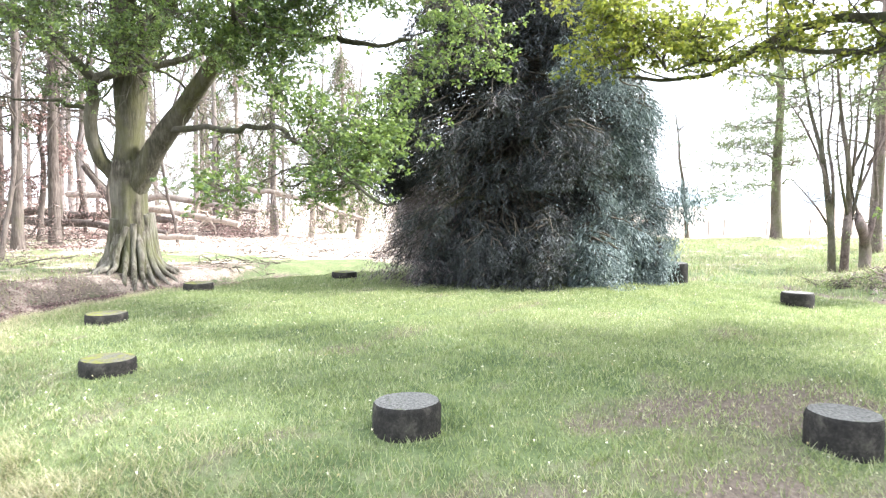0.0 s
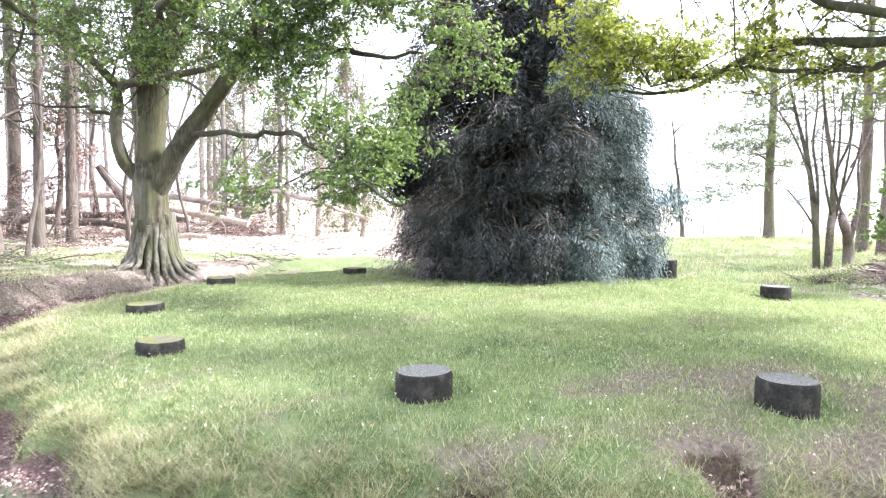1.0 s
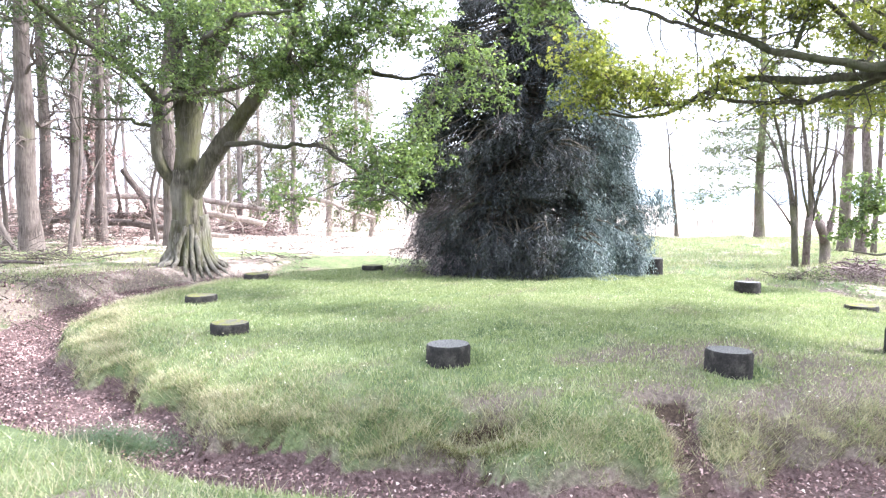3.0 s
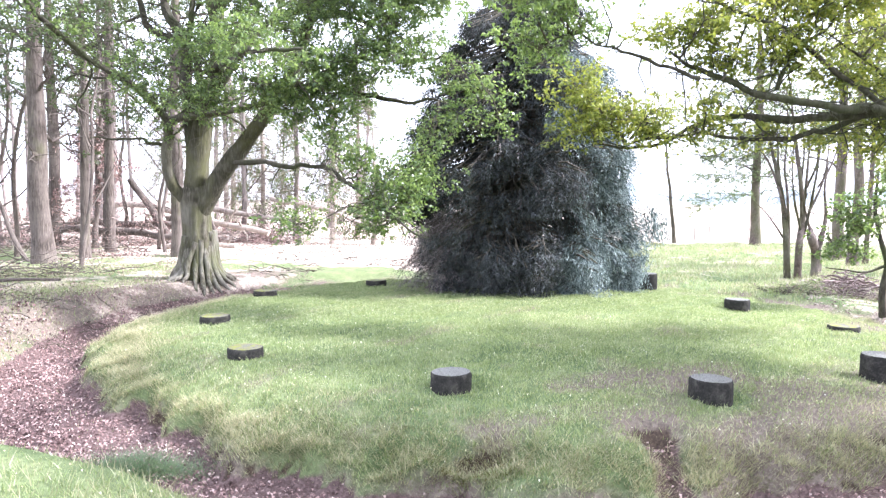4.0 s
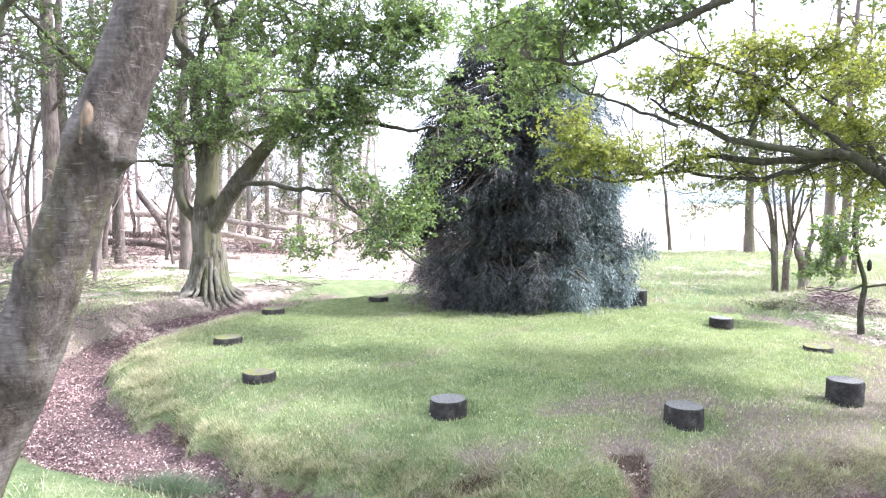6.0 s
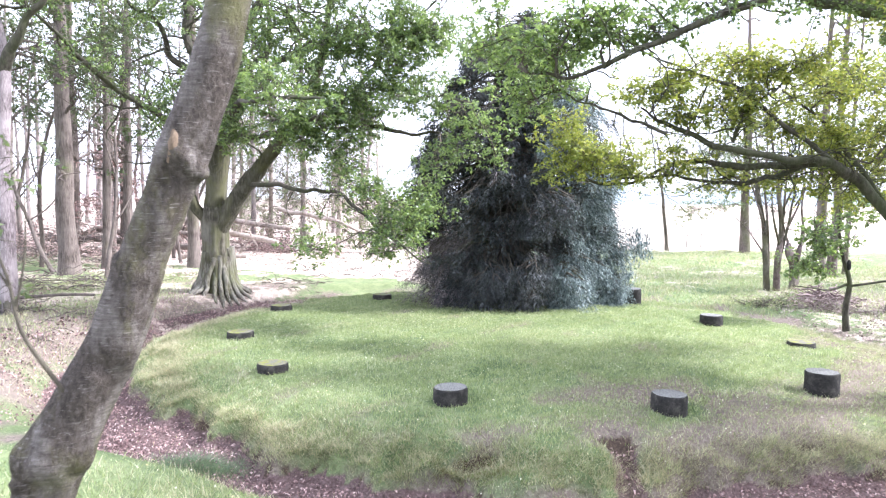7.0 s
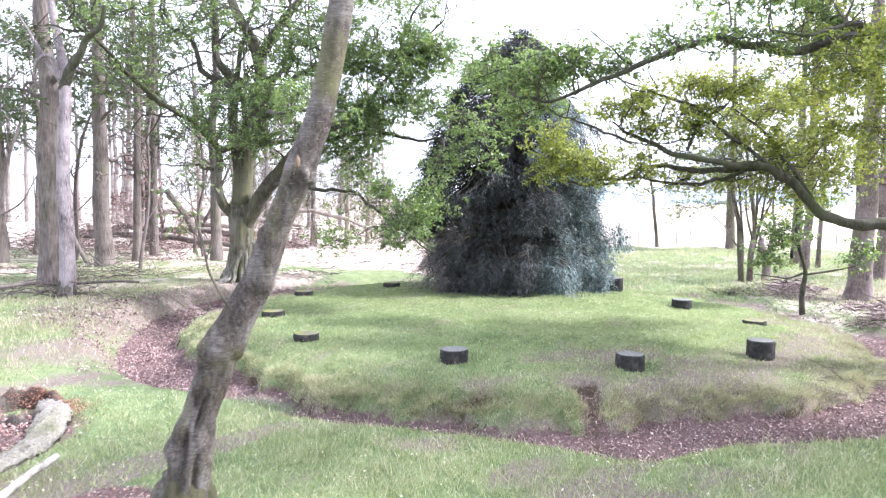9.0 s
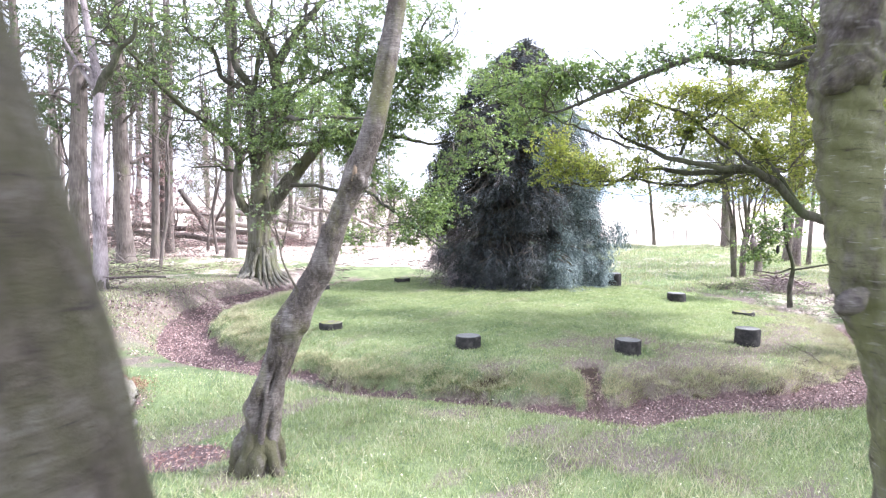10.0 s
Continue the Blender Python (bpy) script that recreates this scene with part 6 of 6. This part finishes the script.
def hollow_stump():
    x, y = -6.78, -8.02
    thing = empty("tree_stump", at_ground(x, y), "rotten hollow stump with crumbling rust-red rim", "stump")
    z0 = float(ground_z(x, y))
    s = Soup()
    sides = 64
    a = np.arange(sides) / sides * 2 * math.pi
    # the rim is high at the back and broken down at the front
    back = 0.5 + 0.5 * np.sin(a - 0.25)
    jag = 0.05 * rng.uniform(0, 1, sides) + 0.17 * back + 0.03 * np.sin(9 * a)
    flare = 1 + 0.05 * np.sin(6 * a + 1) + 0.06 * np.sin(11 * a)
    rows = [(0.52, -0.12, 0, 1.3), (0.45, 0.0, 0.1, 1.0), (0.41, 0.02, 0.6, 0.8), (0.385, 0.04, 1, 0.6), (0.35, 0.05, 1.05, 0.5), (0.315, 0.03, 0.95, 0.5), (0.29, -0.02, 0.5, 0.5), (0.25, -0.10, 0.1, 0.3), (0.05, -0.13, 0, 0.2)]
    v = np.array([[(x + 1.15 * rr * (1 + w2 * (flare[q] - 1)) * math.cos(t), y + rr * (1 + w2 * (flare[q] - 1)) * math.sin(t), z0 + h + w * jag[q]) for q, t in enumerate(a)] for rr, h, w, w2 in rows])
    v += rng.normal(0, 0.009, v.shape)
    i, j = np.meshgrid(np.arange(len(rows) - 1), np.arange(sides), indexing="ij")
    k = (j + 1) % sides
    s.add(v.reshape(-1, 3), np.stack([i * sides + j, i * sides + k, (i + 1) * sides + k, (i + 1) * sides + j], -1).reshape(-1, 4))
    hang(s.object("shell", STUMP_WOOD), thing)
    c = Soup()
    n = 2600
    t = rng.normal(1.1, 0.9, n)
    r = 0.37 + rng.normal(0, 0.07, n) + np.abs(rng.normal(0, 0.16, n)) * (t < 1.2)
    at = np.stack([x + 1.15 * r * np.cos(t), y + r * np.sin(t), np.zeros(n)], 1)
    top = np.interp(np.mod(t, 2 * math.pi), a, jag)
    at[:, 2] = np.maximum(ground_z(at[:, 0], at[:, 1]) + 0.012, z0 + (0.05 + top) * np.exp(-((r - 0.36) / 0.10) ** 2))
    leaves(c, at, rng.normal(0, 1, (n, 3)), rng.uniform(0.012, 0.038, n), 0.014, 0.3)
    tagged(hang(c.object("rotten_wood", bark_material("rotten_wood", (0.09, 0.042, 0.030), (0.21, 0.100, 0.068), (0.36, 0.205, 0.155), None, 0.6, (3, 3, 3)), smooth=False), thing), kind="stuff")


def weathered_slab():
    """A broad split of trunk, rotted to a curving shell."""
    mid = curve_points([(-6.62, -7.80, 0.12), (-6.34, -8.05, 0.15), (-6.14, -8.5, 0.13), (-6.02, -9.0, 0.10), (-6.05, -9.45, 0.09), (-6.12, -10.1, 0.10), (-6.2, -10.8, 0.08)], 60)
    thing = empty("wood_slab", at_ground(-6.0, -8.8), "broad grey weathered slab of fallen trunk", "log")
    half = np.interp(np.linspace(0, 1, 60), [0, 0.08, 0.3, 0.5, 0.75, 1], [0.08, 0.17, 0.20, 0.17, 0.13, 0.10])
    d = unit(np.gradient(mid, axis=0))
    side = unit(np.cross(d, (0, 0, 1.0)))
    u = np.linspace(-1, 1, 13)
    ragged = 1 + 0.10 * np.sin(np.arange(60) * 0.9)[:, None] * (u > 0) + 0.07 * rng.normal(0, 1, (60, 13))
    top = mid[:, None] + side[:, None] * (half[:, None] * u * ragged)[..., None]
    gz = ground_z(top[..., 0], top[..., 1])
    top[..., 2] = gz + 0.03 + (mid[:, 2][:, None] - 0.02) * (1 - u**2) ** 0.6 + 0.014 * np.sin(np.arange(60) * 1.7)[:, None] + 0.016 * np.sin(u * 17 + 0.3 * np.arange(60)[:, None]) + rng.normal(0, 0.011, gz.shape)
    low = top.copy()
    low[..., 2] = gz - 0.05
    n, w = 60, 13
    i, j = np.meshgrid(np.arange(n - 1), np.arange(w - 1), indexing="ij")
    q = np.stack([i * w + j, i * w + j + 1, (i + 1) * w + j + 1, (i + 1) * w + j], -1).reshape(-1, 4)
    rim = list(range(w)) + [k * w + w - 1 for k in range(1, n)] + [(n - 1) * w + k for k in range(w - 2, -1, -1)] + [k * w for k in range(n - 2, 0, -1)]
    m = len(rim)
    s = Soup()
    s.add(np.concatenate([top.reshape(-1, 3), low.reshape(-1, 3)]), np.concatenate([q, q[:, ::-1] + n * w, [(rim[k], rim[(k + 1) % m], rim[(k + 1) % m] + n * w, rim[k] + n * w) for k in range(m)]]))
    hang(s.object("trunk", SLAB_WOOD), thing)


STUMP_WOOD = bark_material("stump_wood", (0.010, 0.008, 0.007), (0.036, 0.030, 0.026), (0.11, 0.095, 0.078), (0.10, 0.045, 0.026), 0.56, (12, 12, 2))
hollow_stump()
weathered_slab()

# fence and far rise
for k, (x, y) in enumerate(((13.7, 29.0), (14.7, 29.3), (17.2, 29.5), (19.8, 29.8), (22.4, 30.1), (11.2, 29.0), (25.0, 30.4))):
    thing = empty("fence_post", at_ground(x, y), "thin grey wooden fence post at the field edge", "post", "field fence")
    s = Soup()
    z0 = float(ground_z(x, y))
    tube(s, [(x, y, z0 - 0.2), (x, y, z0 + 0.4), (x + 0.02, y, z0 + 0.85)], [0.05, 0.045, 0.045], 8, 0.04)
    hang(s.object("stake", FENCE_WOOD), thing)


def far_hill():
    a = np.radians(np.linspace(8, 110, 90))
    top = 14 + 7 * np.sin(a * 5 + 1) + 4 * np.sin(a * 13) + 2 * np.sin(a * 31)
    d = 800 + 60 * np.sin(a * 4)
    low = np.stack([np.sin(a) * (d - 140), np.cos(a) * (d - 140), 0 * a - 6], 1)
    high = np.stack([np.sin(a) * d, np.cos(a) * d, top], 1)
    back = np.stack([np.sin(a) * (d + 200), np.cos(a) * (d + 200), 0 * a - 6], 1)
    n = len(a)
    f = [(k * n + q, k * n + q + 1, (k + 1) * n + q + 1, (k + 1) * n + q) for k in range(2) for q in range(n - 1)]
    m, nn, l, b = shader("hazy_hill", 1.0)
    # distance haze is put into the hill's pale blue-grey colours
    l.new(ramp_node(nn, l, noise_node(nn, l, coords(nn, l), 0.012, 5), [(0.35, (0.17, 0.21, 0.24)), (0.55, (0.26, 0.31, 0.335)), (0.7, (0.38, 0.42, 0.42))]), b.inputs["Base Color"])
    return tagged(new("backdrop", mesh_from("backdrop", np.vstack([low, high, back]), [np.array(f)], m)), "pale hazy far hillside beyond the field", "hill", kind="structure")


far_hill()


# ---- grass and leaf litter ----
def scatter(n, x0, x1, y0, y1):
    return rng.uniform(x0, x1, n), rng.uniform(y0, y1, n)


def on_ground(x, y, dz=0.0):
    return np.stack([x, y, ground_z(x, y) + dz], 1)


def free_of_posts(x, y):
    ok = np.ones(len(x), bool)
    for px, py, r, _, _ in POSTS:
        ok &= np.hypot(x - px, y - py) > r + 0.01
    return ok


def patch(x, y, s):
    return 0.5 + 0.33 * wave(x, y, s) * 0.67 + 0.17 * wave(x + 3, y - 5, s * 3.1)


def turf(name, n, box, height, width, mat, label, keep, fade=0.05):
    x, y = scatter(n, *box)
    litter, dry, pale, soil_shade = zones(x, y)
    edge = np.minimum(np.minimum(x - box[0], box[1] - x), np.minimum(y - box[2], box[3] - y))
    ok = (rng.uniform(0, 1, n) < step(0, fade, edge)) & (rng.uniform(0, 1, n) > np.clip(litter * 1.3 + pale + soil_shade * patch(x, y, 3.3) * 1.2, 0, 0.985)) & free_of_posts(x, y) & keep(x, y, dry) & (0.5 * patch(x, y + 2, 6.1) + 0.5 * patch(x + 1, y, 19.0) > rng.uniform(-0.05, 0.66, n))
    x, y = x[ok], y[ok]
    h = rng.uniform(*height, len(x)) * (0.7 + 0.6 * patch(x, y, 1.9)) * (0.30 + 0.8 * patch(x + 1, y, 8.3) + 0.6 * patch(x, y + 1, 21.0))
    s = Soup()
    blades(s, on_ground(x, y, -0.004), h, rng.uniform(*width, len(x)), h * rng.uniform(0.2, 1.1, len(x)))
    return tagged(s.object(name, mat, smooth=False), label, "grass", kind="stuff")


any_r = lambda x, y: np.hypot(x, y)
turf("mound_grass", 520000, (-7.2, 7.2, -7.2, 7.0), (0.03, 0.06), (0.006, 0.012), GRASS_BLADE, "short green grass with clover on the mound", lambda x, y, d: (any_r(x, y) < 7.7) & (rng.uniform(0, 1, len(x)) > 0.82 * d))
turf("brow_grass", 160000, (-7.6, 7.6, -7.5, 4.0), (0.04, 0.11), (0.005, 0.010), STRAW_BLADE, "longer straw-tipped grass drooping over the mound's edge", lambda x, y, d: (any_r(x, y) > 5.8) & (any_r(x, y) < 7.75) & (patch(x, y, 2.3) > rng.uniform(0.1, 0.9, len(x)) + 0.42 * step(-2.5, 0.5, x)))
turf("dry_grass", 80000, (-5.5, 7.4, -7.2, 3.0), (0.018, 0.045), (0.006, 0.012), STRAW_BLADE, "thin dry straw-coloured grass", lambda x, y, d: (d > 0.25) & (any_r(x, y) < 7.6))
turf("bank_grass", 270000, (-9, 8, -14.5, -6.5), (0.03, 0.075), (0.006, 0.012), GRASS_BLADE, "soft green grass on the outer bank", lambda x, y, d: (any_r(x, y) > 7.6) & (rng.uniform(0, 1, len(x)) > 0.5 * d), 2.0)
turf("bank_straw", 80000, (-9, 8, -13.5, -6.5), (0.06, 0.17), (0.005, 0.011), STRAW_BLADE, "straw-coloured grass tufts on the outer bank", lambda x, y, d: (any_r(x, y) > 7.5) & (patch(x, y, 1.5) > rng.uniform(0.3, 0.9, len(x))), 2.0)
turf("wood_edge_grass", 90000, (-15, -7.5, -9, 9), (0.05, 0.12), (0.008, 0.016), GRASS_BLADE, "patchy grass under the woodland edge", lambda x, y, d: (any_r(x, y) > 8.0) & (patch(x, y, 0.9) > rng.uniform(0.1, 0.8, len(x))), 2.0)
turf("wood_edge_straw", 70000, (-15, -6.5, -8, 9), (0.06, 0.16), (0.006, 0.014), STRAW_BLADE, "pale straw grass along the woodland edge", lambda x, y, d: (any_r(x, y) > 7.9) & (patch(x + 2, y, 1.3) > rng.uniform(0.2, 0.9, len(x))), 2.0)
turf("meadow_straw", 110000, (3, 20, 3, 27), (0.08, 0.22), (0.010, 0.02), STRAW_BLADE, "pale straw-tipped tussocks in the sunlit meadow", lambda x, y, d: (any_r(x, y) > 7.4) & (patch(x, y, 1.3) > rng.uniform(0.3, 0.9, len(x))), 2.0)
turf("meadow_grass", 80000, (3, 20, 3, 27), (0.06, 0.16), (0.010, 0.022), GRASS_BLADE, "rough sunlit grass beyond the ditch", lambda x, y, d: any_r(x, y) > 7.2, 2.0)


def tussocks(count, per):
    """Coarse tufts hanging over the mound's ragged foot."""
    s = Soup()
    a = np.radians(rng.uniform(-205, 15, count))
    r = 6.80 + rng.normal(0, 0.22, count) + 0.45 * step(-70, -46, np.degrees(a)) * step(30, 8, np.degrees(a))
    x, y = np.repeat(r * np.cos(a), per), np.repeat(r * np.sin(a), per)
    x, y = x + rng.normal(0, 0.10, len(x)), y + rng.normal(0, 0.10, len(x))
    ok = zones(x, y)[0] < 0.75
    x, y = x[ok], y[ok]
    n = len(x)
    at = on_ground(x, y, -0.01)
    d = np.hypot(x, y)
    away = unit(np.stack([x / d, y / d], 1) * 0.6 + rng.normal(0, 0.8, (n, 2)))
    ln = rng.uniform(0.05, 0.19, n)
    tip = at + np.concatenate([away * (ln * 0.7)[:, None], (ln * rng.uniform(0.2, 0.8, n))[:, None]], 1)
    side = np.stack([-away[:, 1], away[:, 0], 0 * d], 1) * 0.004
    s.add(np.stack([at - side, at + side, tip], 1).reshape(-1, 3), np.arange(3 * n).reshape(n, 3))
    return tagged(s.object("tussock_grass", STRAW_BLADE, smooth=False), "coarse straw-green tussocks along the mound's foot", "grass", kind="stuff")


tussocks(1500, 56)


def rush_tuft(x, y, sx, sy, n):
    s = Soup()
    px, py = x + rng.normal(0, sx, n), y + rng.normal(0, sy, n)
    h = rng.uniform(0.10, 0.30, n)
    blades(s, on_ground(px, py, -0.01), h * 0.6, rng.uniform(0.004, 0.007, n), h * rng.uniform(0.5, 1.2, n))
    return tagged(s.object("rush_tuft", leaf_material("rush", [(0.15, (0.05, 0.09, 0.05)), (0.5, (0.10, 0.16, 0.09)), (0.9, (0.24, 0.28, 0.17))], 0.3), smooth=False), "bluish-green tuft of lank rushes in the ditch", "grass tuft", kind="stuff")


rush_tuft(-4.40, -6.15, 0.30, 0.13, 2600)


def strewn(name, n, box, size, mat, label, keep, lift=0.01, tilt=0.35):
    x, y = scatter(n, *box)
    ok = keep(x, y) & free_of_posts(x, y)
    x, y = x[ok], y[ok]
    m = len(x)
    a = rng.uniform(0, 6.283, m)
    way = np.stack([np.cos(a), np.sin(a), rng.normal(0, tilt, m)], 1)
    s = Soup()
    ln = rng.uniform(*size, m)
    leaves(s, on_ground(x, y, lift) + np.stack([0 * x, 0 * x, rng.uniform(0, 0.02, m)], 1), way, ln, ln * rng.uniform(0.4, 0.7, m), 0.35, 0.7)
    return tagged(s.object(name, mat, smooth=False), label, "leaves", kind="stuff")


CHIP = island_material("rust_chip", [(0.0, (0.09, 0.048, 0.040)), (0.5, (0.26, 0.145, 0.118)), (0.85, (0.42, 0.28, 0.235)), (1.0, (0.52, 0.43, 0.38))])
strewn("leaf_litter", 210000, (-9.5, 9.5, -9.5, 8), (0.025, 0.055), LITTER_LEAF, "pinkish-brown dead leaves filling the ditch", lambda x, y: zones(x, y)[0] > rng.uniform(0.35, 0.9, len(x)))
strewn("slope_litter", 60000, (-11, -4, -6, 7), (0.025, 0.06), LITTER_LEAF, "brown leaves and twigs on the ditch's outer slope", lambda x, y: (any_r(x, y) > 7.7) & (any_r(x, y) < 9.3) & (patch(x, y, 1.1) > rng.uniform(0.2, 1.0, len(x))))
strewn("bank_litter", 16000, (-8, -3.5, -11.5, -6.5), (0.015, 0.045), CHIP, "rust-brown wood chips and needles on the bank", lambda x, y: (any_r(x, y) > 9) & (zones(x, y)[0] > rng.uniform(0.3, 0.9, len(x))))
strewn("fallen_leaves", 5200, (-7, 7, -13, 5), (0.014, 0.034), island_material("pale_fallen_leaf", [(0.0, (0.45, 0.36, 0.18)), (0.5, (0.62, 0.58, 0.36)), (1.0, (0.75, 0.74, 0.62))]), "small pale leaves lying on the grass", lambda x, y: zones(x, y)[0] < 0.4, 0.03)
strewn("clearing_debris", 26000, (-12, 3, 7, 20), (0.04, 0.13), island_material("bleached_chip", [(0.0, (0.28, 0.21, 0.17)), (0.4, (0.52, 0.44, 0.38)), (1.0, (0.74, 0.68, 0.60))]), "bleached bark chips and leaves on the clearing floor", lambda x, y: zones(x, y)[2] > 0.5)
strewn("bark_debris", 12000, (6.6, 12.5, -1.5, 8), (0.03, 0.10), island_material("bark_chip", [(0.0, (0.09, 0.065, 0.06)), (0.4, (0.24, 0.185, 0.17)), (1.0, (0.50, 0.42, 0.38))]), "pinkish-brown bark chips on the bare ground", lambda x, y: (zones(x, y)[2] > 0.15) & (patch(x, y, 1.1) > rng.uniform(0.1, 0.9, len(x))))
strewn("wood_floor_litter", 45000, (-22, -8.5, -4, 20), (0.04, 0.11), LITTER_LEAF, "brown leaves and bark on the wood floor", lambda x, y: patch(x, y, 0.7) > rng.uniform(0.4, 1.0, len(x)))


def clinging_moss():
    """Cushions of moss in the hollow at the mound's foot."""
    n = 2600
    x, y = -1.1 + rng.normal(0, 0.22, n), -6.66 + rng.normal(0, 0.10, n)
    s = Soup()
    leaves(s, on_ground(x, y, 0.0), rng.normal(0, 0.5, (n, 3)) + (0, -0.2, 0.8), rng.uniform(0.008, 0.022, n), 0.012, 0.2)
    return tagged(s.object("moss_patch", MOSS, smooth=False), "yellow-green moss in the hollow of the mound", "moss", kind="stuff")


clinging_moss()
